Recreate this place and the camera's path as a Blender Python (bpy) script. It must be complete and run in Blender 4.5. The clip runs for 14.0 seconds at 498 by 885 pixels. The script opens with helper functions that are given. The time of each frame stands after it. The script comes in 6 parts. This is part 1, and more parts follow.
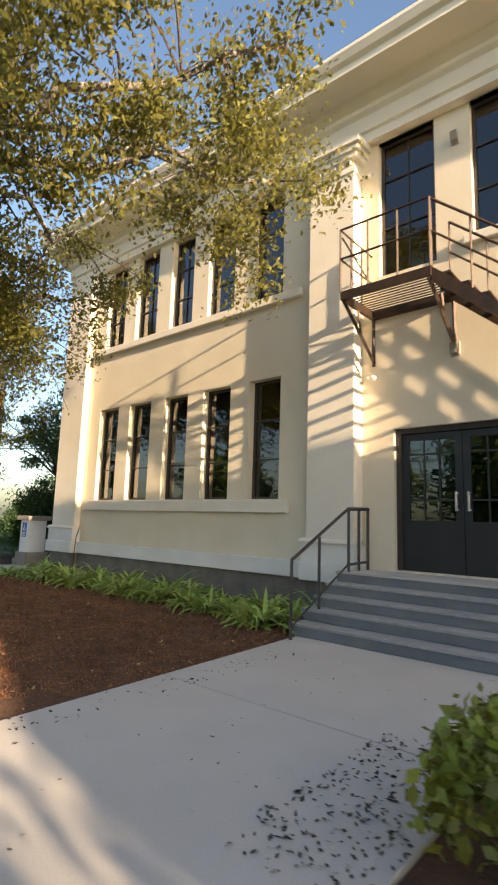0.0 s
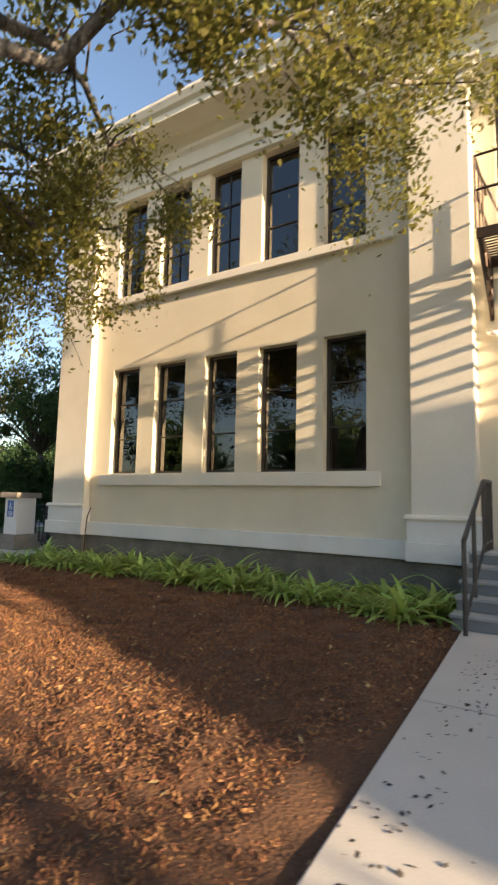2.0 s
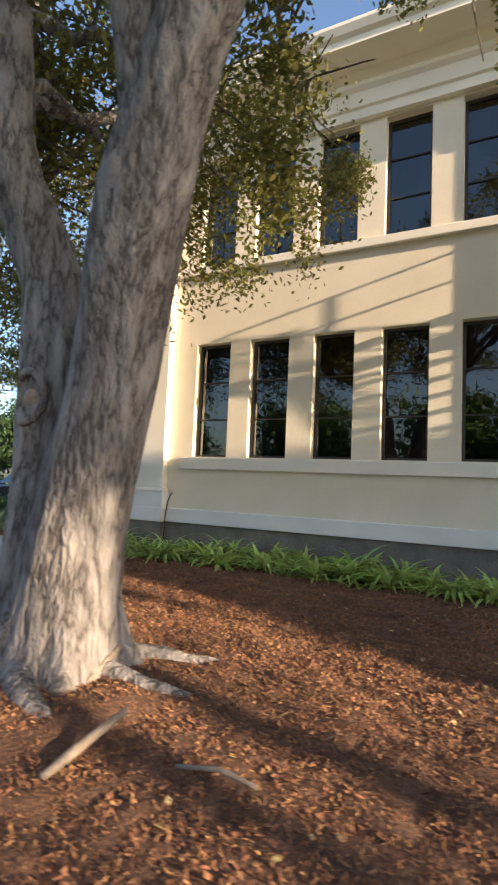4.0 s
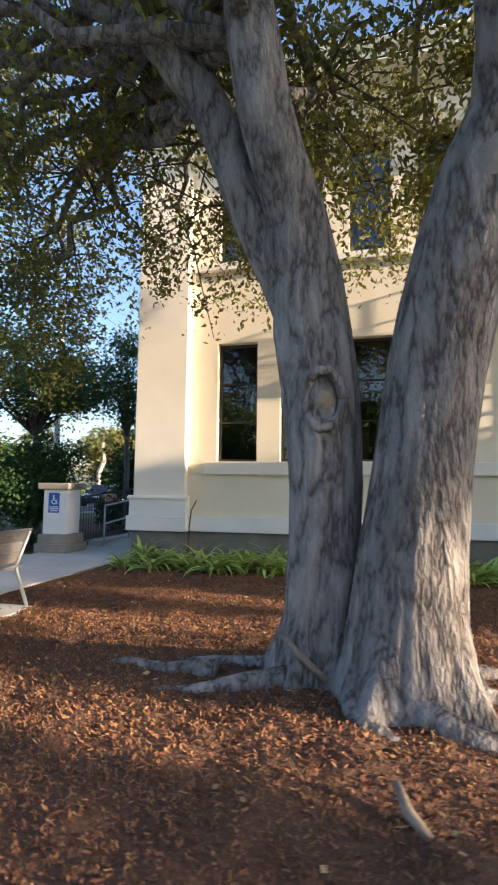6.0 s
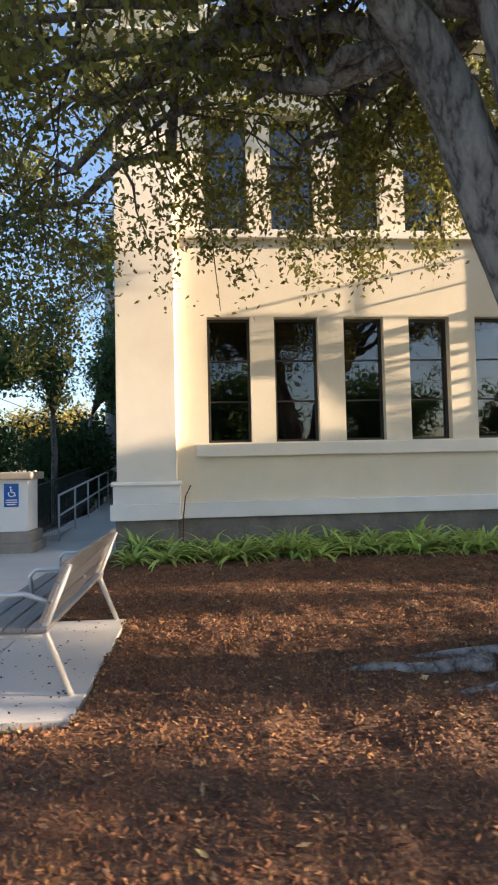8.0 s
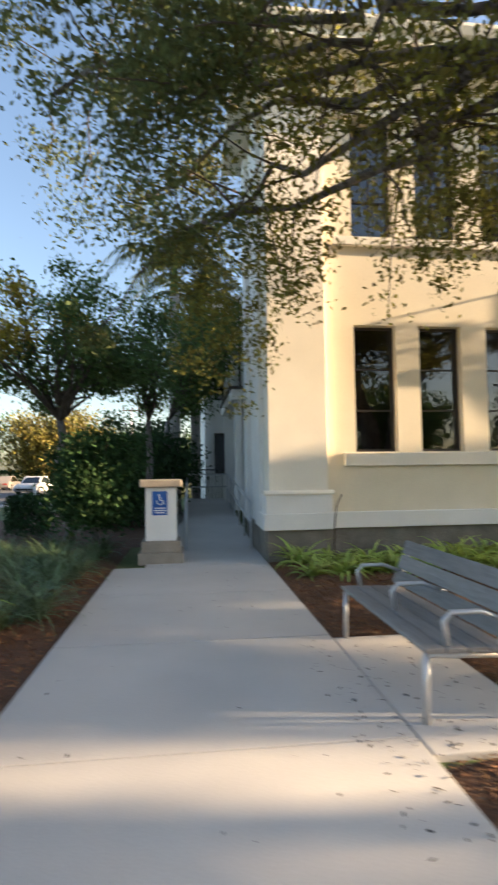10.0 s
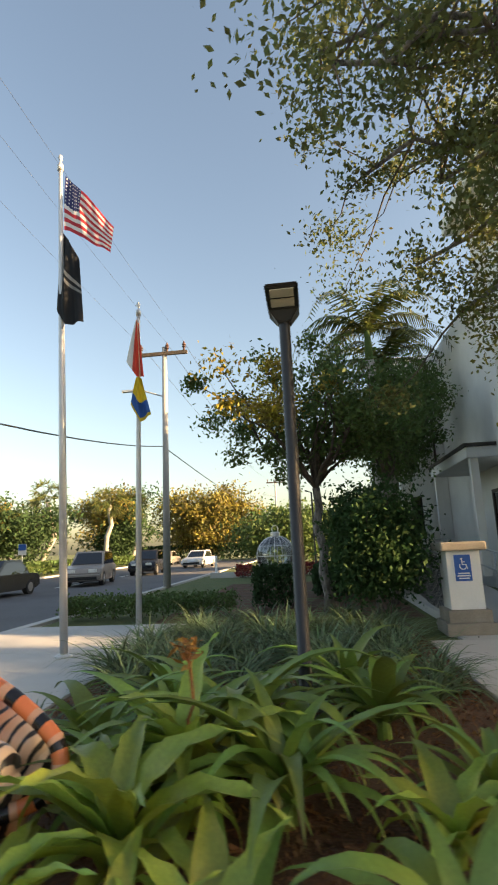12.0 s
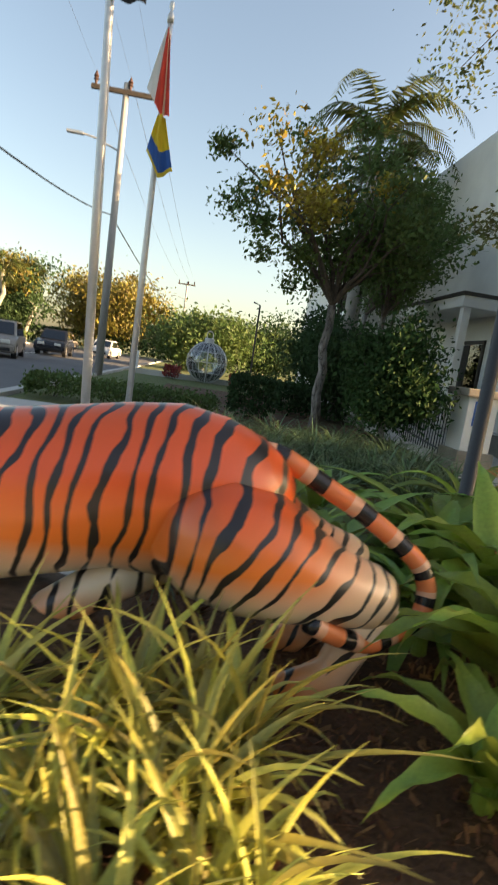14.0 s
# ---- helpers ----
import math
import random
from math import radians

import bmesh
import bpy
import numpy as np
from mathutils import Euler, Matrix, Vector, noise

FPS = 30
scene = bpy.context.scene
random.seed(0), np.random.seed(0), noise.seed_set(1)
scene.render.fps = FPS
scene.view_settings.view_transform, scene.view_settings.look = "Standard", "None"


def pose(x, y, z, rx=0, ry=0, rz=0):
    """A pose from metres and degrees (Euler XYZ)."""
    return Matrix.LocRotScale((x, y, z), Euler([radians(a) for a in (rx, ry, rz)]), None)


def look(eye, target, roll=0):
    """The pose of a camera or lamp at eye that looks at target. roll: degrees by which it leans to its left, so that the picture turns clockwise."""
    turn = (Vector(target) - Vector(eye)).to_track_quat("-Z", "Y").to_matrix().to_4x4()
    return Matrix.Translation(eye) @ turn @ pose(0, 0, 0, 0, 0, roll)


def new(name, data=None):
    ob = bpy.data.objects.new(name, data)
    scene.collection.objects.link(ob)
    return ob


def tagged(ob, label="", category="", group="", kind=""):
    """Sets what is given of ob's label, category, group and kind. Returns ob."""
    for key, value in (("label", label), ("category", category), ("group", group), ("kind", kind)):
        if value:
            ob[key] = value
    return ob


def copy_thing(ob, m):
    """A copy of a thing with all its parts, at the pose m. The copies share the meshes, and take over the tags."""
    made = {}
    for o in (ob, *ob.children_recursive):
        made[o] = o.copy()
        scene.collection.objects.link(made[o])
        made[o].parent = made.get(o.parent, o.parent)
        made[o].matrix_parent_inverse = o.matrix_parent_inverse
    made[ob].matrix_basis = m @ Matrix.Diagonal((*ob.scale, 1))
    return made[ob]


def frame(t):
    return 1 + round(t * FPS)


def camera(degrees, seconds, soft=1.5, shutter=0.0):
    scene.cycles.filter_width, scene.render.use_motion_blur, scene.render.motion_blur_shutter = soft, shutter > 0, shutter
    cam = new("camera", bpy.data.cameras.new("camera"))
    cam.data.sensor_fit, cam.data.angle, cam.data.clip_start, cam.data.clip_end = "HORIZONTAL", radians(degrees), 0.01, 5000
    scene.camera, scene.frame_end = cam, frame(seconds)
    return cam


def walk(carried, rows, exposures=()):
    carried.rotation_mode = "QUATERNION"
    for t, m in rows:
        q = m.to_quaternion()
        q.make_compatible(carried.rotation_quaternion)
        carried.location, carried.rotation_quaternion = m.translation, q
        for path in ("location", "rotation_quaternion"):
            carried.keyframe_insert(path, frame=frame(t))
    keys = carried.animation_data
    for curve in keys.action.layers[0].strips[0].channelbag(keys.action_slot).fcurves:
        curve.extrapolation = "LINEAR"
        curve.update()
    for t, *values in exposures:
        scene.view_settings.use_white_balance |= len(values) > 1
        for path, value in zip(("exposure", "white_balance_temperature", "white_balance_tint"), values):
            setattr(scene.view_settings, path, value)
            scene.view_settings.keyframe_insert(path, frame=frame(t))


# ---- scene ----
cam = camera(51.0, 14.0, soft=2.0, shutter=0.4)
EXPOSE, SKY, SUN = 2.05, 0.09, 5.0
KELVIN, TINT = 7600, 12
PATH = [
    (0, (-0.418, 0.528, 1.471), (-1.703, 2.031, 1.773), 1.8),
    (0.5, (-1.139, 0.494, 1.46), (-2.396, 2.024, 1.745), 1.3),
    (1, (-1.922, 0.397, 1.443), (-3.096, 1.985, 1.763), 0.1),
    (1.5, (-2.623, 0.273, 1.437), (-3.72, 1.917, 1.743), -0.3),
    (2, (-3.407, 0.082, 1.393), (-4.471, 1.762, 1.613), 1.3),
    (2.2, (-3.708, 0.021, 1.336), (-4.768, 1.706, 1.532), 2.2),
    (4.3, (-6.702, -0.944, 1.424), (-7.605, 0.834, 1.578), 2.2),
    (4.5, (-6.967, -1.037, 1.434), (-7.869, 0.742, 1.582), 1.9),
    (5, (-7.801, -1.296, 1.406), (-8.674, 0.497, 1.55), 1.8),
    (5.5, (-8.589, -1.402, 1.393), (-9.303, 0.461, 1.536), 1.8),
    (6, (-9.369, -1.57, 1.385), (-9.827, 0.369, 1.562), 0.7),
    (6.5, (-10.125, -1.612, 1.364), (-10.375, 0.366, 1.523), 0.3),
    (7, (-10.947, -1.689, 1.36), (-11.074, 0.304, 1.476), 2.0),
    (7.2, (-11.221, -1.63, 1.379), (-11.317, 0.365, 1.493), 0.6),
    (9.3, (-14.253, -1.292, 1.633), (-13.816, 0.659, 1.67), 1.0),
    (9.5, (-14.554, -1.251, 1.611), (-14.13, 0.704, 1.648), 0.7),
    (10, (-15.439, -1.003, 1.585), (-15.213, 0.982, 1.695), -0.7),
    (10.5, (-16.16, -0.885, 1.621), (-16.186, 1.105, 1.822), -2.3),
    (11, (-16.89, -0.948, 1.552), (-17.139, 1.017, 1.836), -0.9),
    (11.5, (-17.583, -0.894, 1.549), (-17.862, 1.057, 1.891), -1.2),
    (12, (-18.337, -0.813, 1.54), (-18.566, 1.135, 1.929), -2.5),
    (12.5, (-19.0, -0.63, 1.494), (-19.134, 1.331, 1.865), -3.3),
    (13, (-19.715, -0.442, 1.466), (-19.738, 1.55, 1.635), -0.1),
    (13.5, (-20.286, -0.181, 1.407), (-20.162, 1.811, 1.279), 4.5),
    (14, (-20.841, -0.087, 1.362), (-20.609, 1.876, 1.058), 8.4),
]
walk(cam, [(t, look(eye, target, roll)) for t, eye, target, roll in PATH],
     exposures=((0.0, 1.85, 6300, 13), (2.2, 1.8, 6300, 13), (5.0, 1.95, 5550, 14), (7.2, 2.12, 5750, 14), (9.5, 2.15, 5900, 13), (11.0, EXPOSE, KELVIN, TINT), (14.0, EXPOSE, KELVIN, TINT)))

# ---- light ----
SUN_AZ, SUN_EL = 7.5, 13.5      # degrees off the facade's line, and above the horizon
SUN_DIR = Vector((math.cos(radians(SUN_AZ)) * math.cos(radians(SUN_EL)),
                  -math.sin(radians(SUN_AZ)) * math.cos(radians(SUN_EL)), math.sin(radians(SUN_EL))))
world = bpy.data.worlds.new("sky")
scene.world = world
world.use_nodes = True
wn = world.node_tree
sky = wn.nodes.new("ShaderNodeTexSky")
sky.sky_type = 'NISHITA'
sky.sun_disc = False
sky.sun_elevation = radians(SUN_EL)
sky.sun_rotation = math.atan2(SUN_DIR.x, SUN_DIR.y)
sky.dust_density = 2.2
sky.ozone_density = 1.0
wn.links.new(sky.outputs[0], wn.nodes["Background"].inputs[0])
wn.nodes["Background"].inputs[1].default_value = SKY
sun_data = bpy.data.lights.new("sun", 'SUN')
sun_data.energy = SUN
sun_data.angle = radians(0.55)
sun_data.color = (1.0, 0.72, 0.42)
sun = new("sun", sun_data)
sun.matrix_world = look(tuple(SUN_DIR * 60), (0, 0, 0))


# ---- materials ----
def mat(name, col, rough=0.7, var=0.12, scale=6.0, fine=60.0, bump=0.15, metal=0.0, col2=None, island=0.0, spec=0.5,
        stretch=(1, 1, 1), trans=0.0, rnd=0.0):
    """Colour with stains at one scale, grain and relief at a finer one."""
    m = bpy.data.materials.new(name)
    m.use_nodes = True
    nt = m.node_tree
    n, l = nt.nodes, nt.links
    b = n["Principled BSDF"]
    co = n.new("ShaderNodeTexCoord")
    mp = n.new("ShaderNodeMapping")
    mp.inputs["Scale"].default_value = stretch
    l.new(co.outputs["Object"], mp.inputs[0])
    big = n.new("ShaderNodeTexNoise")
    big.inputs["Scale"].default_value, big.inputs["Detail"].default_value = scale, 5
    small = n.new("ShaderNodeTexNoise")
    small.inputs["Scale"].default_value, small.inputs["Detail"].default_value = fine, 4
    for t in (big, small):
        l.new(mp.outputs[0], t.inputs["Vector"])
    mix = n.new("ShaderNodeMix")
    mix.data_type = 'RGBA'
    ramp = n.new("ShaderNodeMapRange")
    ramp.inputs[1].default_value, ramp.inputs[2].default_value = 0.3, 0.7
    l.new(big.outputs["Fac"], ramp.inputs[0])
    l.new(ramp.outputs[0], mix.inputs[0])
    c2 = col2 or tuple(c * (1 - 2 * var) for c in col)
    mix.inputs[6].default_value, mix.inputs[7].default_value = (*col, 1), (*c2, 1)
    hsv = n.new("ShaderNodeHueSaturation")
    l.new(mix.outputs[2], hsv.inputs["Color"])
    val = n.new("ShaderNodeMapRange")
    val.inputs[1].default_value, val.inputs[2].default_value = 0.25, 0.75
    val.inputs[3].default_value, val.inputs[4].default_value = 1 - var, 1 + var
    l.new(small.outputs["Fac"], val.inputs[0])
    out = val.outputs[0]
    if island or rnd:
        src = n.new("ShaderNodeNewGeometry").outputs["Random Per Island"] if island else n.new("ShaderNodeObjectInfo").outputs["Random"]
        r = n.new("ShaderNodeMapRange")
        k = island or rnd
        r.inputs[3].default_value, r.inputs[4].default_value = 1 - k, 1 + k
        l.new(src, r.inputs[0])
        mul = n.new("ShaderNodeMath")
        mul.operation = 'MULTIPLY'
        l.new(out, mul.inputs[0])
        l.new(r.outputs[0], mul.inputs[1])
        out = mul.outputs[0]
        hr = n.new("ShaderNodeMapRange")
        hr.inputs[3].default_value, hr.inputs[4].default_value = 0.5 - 0.06 * k, 0.5 + 0.05 * k
        l.new(src, hr.inputs[0])
        l.new(hr.outputs[0], hsv.inputs["Hue"])
    l.new(out, hsv.inputs["Value"])
    l.new(hsv.outputs[0], b.inputs["Base Color"])
    b.inputs["Roughness"].default_value, b.inputs["Metallic"].default_value = rough, metal
    b.inputs["Specular IOR Level"].default_value = spec
    if bump:
        bp = n.new("ShaderNodeBump")
        bp.inputs["Strength"].default_value, bp.inputs["Distance"].default_value = min(1.0, bump * 2), 0.02
        l.new(small.outputs["Fac"], bp.inputs["Height"])
        l.new(bp.outputs[0], b.inputs["Normal"])
    if trans:
        tr = n.new("ShaderNodeBsdfTranslucent")
        l.new(hsv.outputs[0], tr.inputs[0])
        ms = n.new("ShaderNodeMixShader")
        ms.inputs[0].default_value = trans
        l.new(b.outputs[0], ms.inputs[1])
        l.new(tr.outputs[0], ms.inputs[2])
        l.new(ms.outputs[0], n["Material Output"].inputs[0])
    return m


def bark_mat(name):
    """Grey plates parted by dark upright furrows."""
    m = bpy.data.materials.new(name)
    m.use_nodes = True
    n, l = m.node_tree.nodes, m.node_tree.links
    b = n["Principled BSDF"]
    co, mp = n.new("ShaderNodeTexCoord"), n.new("ShaderNodeMapping")
    mp.inputs["Scale"].default_value = (1, 1, 0.3)
    l.new(co.outputs["Object"], mp.inputs[0])
    def tex(scale, detail):
        t = n.new("ShaderNodeTexNoise")
        t.inputs["Scale"].default_value, t.inputs["Detail"].default_value = scale, detail
        l.new(mp.outputs[0], t.inputs["Vector"])
        return t.outputs["Fac"]
    def calc(op, a, c):
        q = n.new("ShaderNodeMath")
        q.operation = op
        for i, v in enumerate((a, c)):
            if isinstance(v, (int, float)):
                q.inputs[i].default_value = v
            else:
                l.new(v, q.inputs[i])
        return q.outputs[0]
    def furrow(scale, detail):
        return calc('ABSOLUTE', calc('SUBTRACT', tex(scale, detail), 0.5), 0.0)
    height = calc('MINIMUM', calc('ADD', calc('MULTIPLY', furrow(6.0, 4), 3.0), calc('MULTIPLY', furrow(22.0, 4), 1.5)), 0.8)
    ramp = n.new("ShaderNodeValToRGB")
    e = ramp.color_ramp.elements
    e[0].position, e[0].color = 0.05, (0.085, 0.075, 0.07, 1)
    e[1].position, e[1].color = 0.62, (0.30, 0.28, 0.265, 1)
    mid = e.new(0.22)
    mid.color = (0.19, 0.175, 0.166, 1)
    l.new(height, ramp.inputs[0])
    stain = n.new("ShaderNodeMapRange")
    stain.inputs[1].default_value, stain.inputs[2].default_value = 0.35, 0.65
    stain.inputs[3].default_value, stain.inputs[4].default_value = 0.75, 1.2
    l.new(tex(2.0, 3), stain.inputs[0])
    hsv = n.new("ShaderNodeHueSaturation")
    l.new(ramp.outputs[0], hsv.inputs["Color"])
    l.new(stain.outputs[0], hsv.inputs["Value"])
    l.new(hsv.outputs[0], b.inputs["Base Color"])
    b.inputs["Roughness"].default_value = 0.9
    b.inputs["Specular IOR Level"].default_value = 0.25
    bp = n.new("ShaderNodeBump")
    bp.inputs["Strength"].default_value, bp.inputs["Distance"].default_value = 0.9, 0.05
    l.new(height, bp.inputs["Height"])
    l.new(bp.outputs[0], b.inputs["Normal"])
    return m


def glass_mat(name, tint, rough=0.0, gloss=1.0):
    m = bpy.data.materials.new(name)
    m.use_nodes = True
    n, l = m.node_tree.nodes, m.node_tree.links
    n.remove(n["Principled BSDF"])
    tr, gl, fr, mx = (n.new("ShaderNodeBsdfTransparent"), n.new("ShaderNodeBsdfGlossy"), n.new("ShaderNodeFresnel"), n.new("ShaderNodeMixShader"))
    tr.inputs[0].default_value = (*tint, 1)
    gl.inputs["Roughness"].default_value = rough
    gl.inputs[0].default_value = (gloss, gloss, gloss, 1)
    fr.inputs[0].default_value = 1.9
    nz, bp = n.new("ShaderNodeTexNoise"), n.new("ShaderNodeBump")
    nz.inputs["Scale"].default_value = 1.3
    bp.inputs["Strength"].default_value, bp.inputs["Distance"].default_value = 0.12, 0.03
    l.new(nz.outputs["Fac"], bp.inputs["Height"])
    l.new(bp.outputs[0], gl.inputs["Normal"])
    l.new(fr.outputs[0], mx.inputs[0])
    l.new(tr.outputs[0], mx.inputs[1])
    l.new(gl.outputs[0], mx.inputs[2])
    l.new(mx.outputs[0], n["Material Output"].inputs[0])
    return m


def checker_mat(name, cols, along, rough=0.8, trans=0.25, axis="UV"):
    """Bands of colour across a piece of cloth, by its UV."""
    m = bpy.data.materials.new(name)
    m.use_nodes = True
    n, l = m.node_tree.nodes, m.node_tree.links
    b = n["Principled BSDF"]
    uv, sep, rp = n.new("ShaderNodeUVMap"), n.new("ShaderNodeSeparateXYZ"), n.new("ShaderNodeValToRGB")
    l.new(uv.outputs[0], sep.inputs[0])
    l.new(sep.outputs[along], rp.inputs[0])
    rp.color_ramp.interpolation = 'CONSTANT'
    while len(rp.color_ramp.elements) < len(cols):
        rp.color_ramp.elements.new(0.5)
    for e, (p, c) in zip(rp.color_ramp.elements, cols):
        e.position, e.color = p, (*c, 1)
    l.new(rp.outputs[0], b.inputs["Base Color"])
    b.inputs["Roughness"].default_value = rough
    tr, ms = n.new("ShaderNodeBsdfTranslucent"), n.new("ShaderNodeMixShader")
    l.new(rp.outputs[0], tr.inputs[0])
    ms.inputs[0].default_value = trans
    l.new(b.outputs[0], ms.inputs[1])
    l.new(tr.outputs[0], ms.inputs[2])
    l.new(ms.outputs[0], n["Material Output"].inputs[0])
    return m


M_STUCCO = mat("cream_stucco", (0.78, 0.71, 0.56), 0.85, 0.05, 1.2, 45, 0.06, col2=(0.72, 0.65, 0.50))
M_TRIM = mat("pale_trim_paint", (0.84, 0.79, 0.68), 0.8, 0.04, 1.5, 50, 0.07)
M_WHITE = mat("white_paint", (0.82, 0.81, 0.78), 0.75, 0.05, 1.5, 60, 0.05)
M_BASE = mat("bare_base", (0.24, 0.22, 0.19), 0.95, 0.18, 3, 40, 0.3)
M_CONC = mat("concrete", (0.52, 0.50, 0.47), 0.9, 0.07, 0.9, 70, 0.02, col2=(0.44, 0.425, 0.40))
M_STEP = mat("grey_step_paint", (0.20, 0.22, 0.235), 0.7, 0.12, 2.5, 50, 0.12, col2=(0.145, 0.16, 0.17))
M_NOSE = mat("worn_nosing", (0.36, 0.37, 0.37), 0.7, 0.10, 8, 60, 0.1)
M_MULCH = mat("bark_mulch", (0.12, 0.058, 0.028), 0.95, 0.35, 3, 42, 1.0, col2=(0.07, 0.035, 0.019))
M_CHIP = mat("mulch_chip", (0.25, 0.118, 0.05), 0.9, 0.3, 1.6, 90, 0.3, col2=(0.15, 0.072, 0.034), island=0.35)
M_LITTER = mat("dry_leaf", (0.40, 0.27, 0.13), 0.85, 0.2, 20, 60, 0.2, island=0.5)
M_DARKLEAF = mat("dead_dark_leaf", (0.06, 0.05, 0.045), 0.85, 0.2, 20, 60, 0.2, island=0.5)
M_BARK = bark_mat("grey_bark")
M_CALLUS = mat("bare_callus", (0.22, 0.205, 0.195), 0.8, 0.12, 6, 30, 0.2)
M_STICK = mat("dry_wood", (0.30, 0.24, 0.18), 0.9, 0.2, 8, 30, 0.3)
M_TWIG = mat("dark_bark", (0.12, 0.095, 0.075), 0.95, 0.25, 8, 30, 0.5)
M_OAK = mat("oak_leaf", (0.165, 0.17, 0.05), 0.6, 0.15, 1.2, 30, 0.0, col2=(0.20, 0.19, 0.04), island=0.35, trans=0.55, spec=0.25)
M_OAKG = mat("deep_oak_leaf", (0.11, 0.155, 0.065), 0.7, 0.15, 1.2, 30, 0.0, col2=(0.13, 0.13, 0.04), island=0.35, trans=0.45, spec=0.25)
M_FIG = mat("broad_leaf", (0.085, 0.15, 0.05), 0.65, 0.15, 1.0, 30, 0.0, col2=(0.095, 0.135, 0.04), island=0.32, trans=0.3, spec=0.25)
M_DARKTREE = mat("dark_leaf", (0.045, 0.085, 0.034), 0.85, 0.15, 1.0, 30, 0.0, island=0.25, trans=0.2, spec=0.2)
M_SHRUB = mat("shrub_leaf", (0.05, 0.10, 0.035), 0.8, 0.15, 1.0, 30, 0.0, island=0.3, trans=0.25, spec=0.15)
# sunlight put into the leaf colour, for the small tree's bright patch
M_YELLOW = mat("sunlit_yellow_leaf", (0.42, 0.30, 0.03), 0.6, 0.2, 0.8, 10, 0.0, col2=(0.22, 0.20, 0.03), island=0.4, trans=0.35)
# the golden street tree's own colour; on other trees it paints sunlit clumps
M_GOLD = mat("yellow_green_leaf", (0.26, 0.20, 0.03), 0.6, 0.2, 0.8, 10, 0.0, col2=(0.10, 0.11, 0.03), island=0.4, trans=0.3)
M_STRAP = mat("strap_leaf", (0.40, 0.50, 0.14), 0.4, 0.15, 2.0, 40, 0.05, col2=(0.30, 0.42, 0.09), island=0.35, trans=0.38)
M_LILY = mat("lily_leaf", (0.13, 0.26, 0.05), 0.42, 0.12, 2.0, 40, 0.05, col2=(0.21, 0.27, 0.05), rnd=0.35, island=0.0, trans=0.28)
M_FLAX = mat("striped_grass_leaf", (0.16, 0.23, 0.14), 0.45, 0.15, 3.0, 40, 0.05, col2=(0.10, 0.17, 0.06), island=0.4, trans=0.3)
M_GRASSY = mat("yellow_grass_leaf", (0.52, 0.47, 0.09), 0.45, 0.15, 3.0, 40, 0.05, col2=(0.34, 0.37, 0.12), rnd=0.4, trans=0.32)
M_HEDGE = mat("hedge_leaf", (0.20, 0.26, 0.04), 0.5, 0.15, 2, 30, 0.0, col2=(0.22, 0.21, 0.03), island=0.45, trans=0.25)
M_LAWN = mat("lawn", (0.075, 0.11, 0.03), 0.95, 0.25, 1.5, 30, 0.4, col2=(0.11, 0.12, 0.035))
M_ROAD = mat("asphalt", (0.12, 0.12, 0.125), 0.9, 0.12, 0.5, 60, 0.2, col2=(0.095, 0.095, 0.10))
M_IRON = mat("black_iron", (0.035, 0.028, 0.024), 0.5, 0.25, 6, 60, 0.12, col2=(0.075, 0.042, 0.026), metal=0.4)
M_RAIL = mat("dark_rail_paint", (0.035, 0.036, 0.038), 0.45, 0.12, 6, 60, 0.06)
M_STEEL = mat("brushed_steel", (0.60, 0.61, 0.62), 0.4, 0.08, 6, 80, 0.05, metal=0.35)
M_ALU = mat("pale_aluminium", (0.62, 0.62, 0.62), 0.45, 0.06, 6, 80, 0.05, metal=0.6)
M_FRAME = mat("bronze_frame", (0.045, 0.035, 0.028), 0.5, 0.12, 6, 60, 0.06)
M_DOOR = mat("dark_door_paint", (0.022, 0.025, 0.028), 0.4, 0.12, 3, 60, 0.05)
M_WOOD = mat("grey_weathered_wood", (0.26, 0.245, 0.235), 0.8, 0.15, 4, 40, 0.2, stretch=(1, 0.12, 1), col2=(0.20, 0.19, 0.18), rnd=0.1)
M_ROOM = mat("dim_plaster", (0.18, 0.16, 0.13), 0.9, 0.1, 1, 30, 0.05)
M_CURTAIN = mat("olive_blind", (0.20, 0.19, 0.10), 0.9, 0.15, 3, 30, 0.2, stretch=(1, 1, 0.1))
M_BLUE = mat("blue_sign", (0.02, 0.11, 0.42), 0.45, 0.04, 6, 60, 0.0)
M_SIGNW = mat("sign_white", (0.8, 0.8, 0.8), 0.5, 0.03, 6, 60, 0.0)
M_STONE = mat("cast_stone", (0.33, 0.29, 0.24), 0.9, 0.12, 4, 50, 0.2)
M_ROCK = mat("rough_brown_rock", (0.12, 0.085, 0.06), 0.95, 0.3, 6, 34, 0.9, col2=(0.06, 0.042, 0.032), stretch=(0.5, 1, 2))
M_LAMPB = mat("lamp_black", (0.02, 0.02, 0.022), 0.45, 0.1, 6, 60, 0.05)
M_LENS = mat("led_lens", (0.55, 0.52, 0.42), 0.3, 0.05, 30, 80, 0.1)
M_POLEG = mat("weathered_pole", (0.42, 0.41, 0.40), 0.85, 0.12, 2, 40, 0.2, stretch=(1, 1, 0.15))
M_PORC = mat("brown_insulator", (0.10, 0.055, 0.04), 0.3, 0.1, 6, 60, 0.0)
M_PALM = mat("palm_frond", (0.06, 0.10, 0.028), 0.5, 0.15, 2, 30, 0.0, col2=(0.13, 0.13, 0.03), island=0.4, trans=0.25)
M_PTRUNK = mat("palm_trunk", (0.34, 0.32, 0.29), 0.9, 0.12, 2, 20, 0.2, stretch=(1, 1, 3))
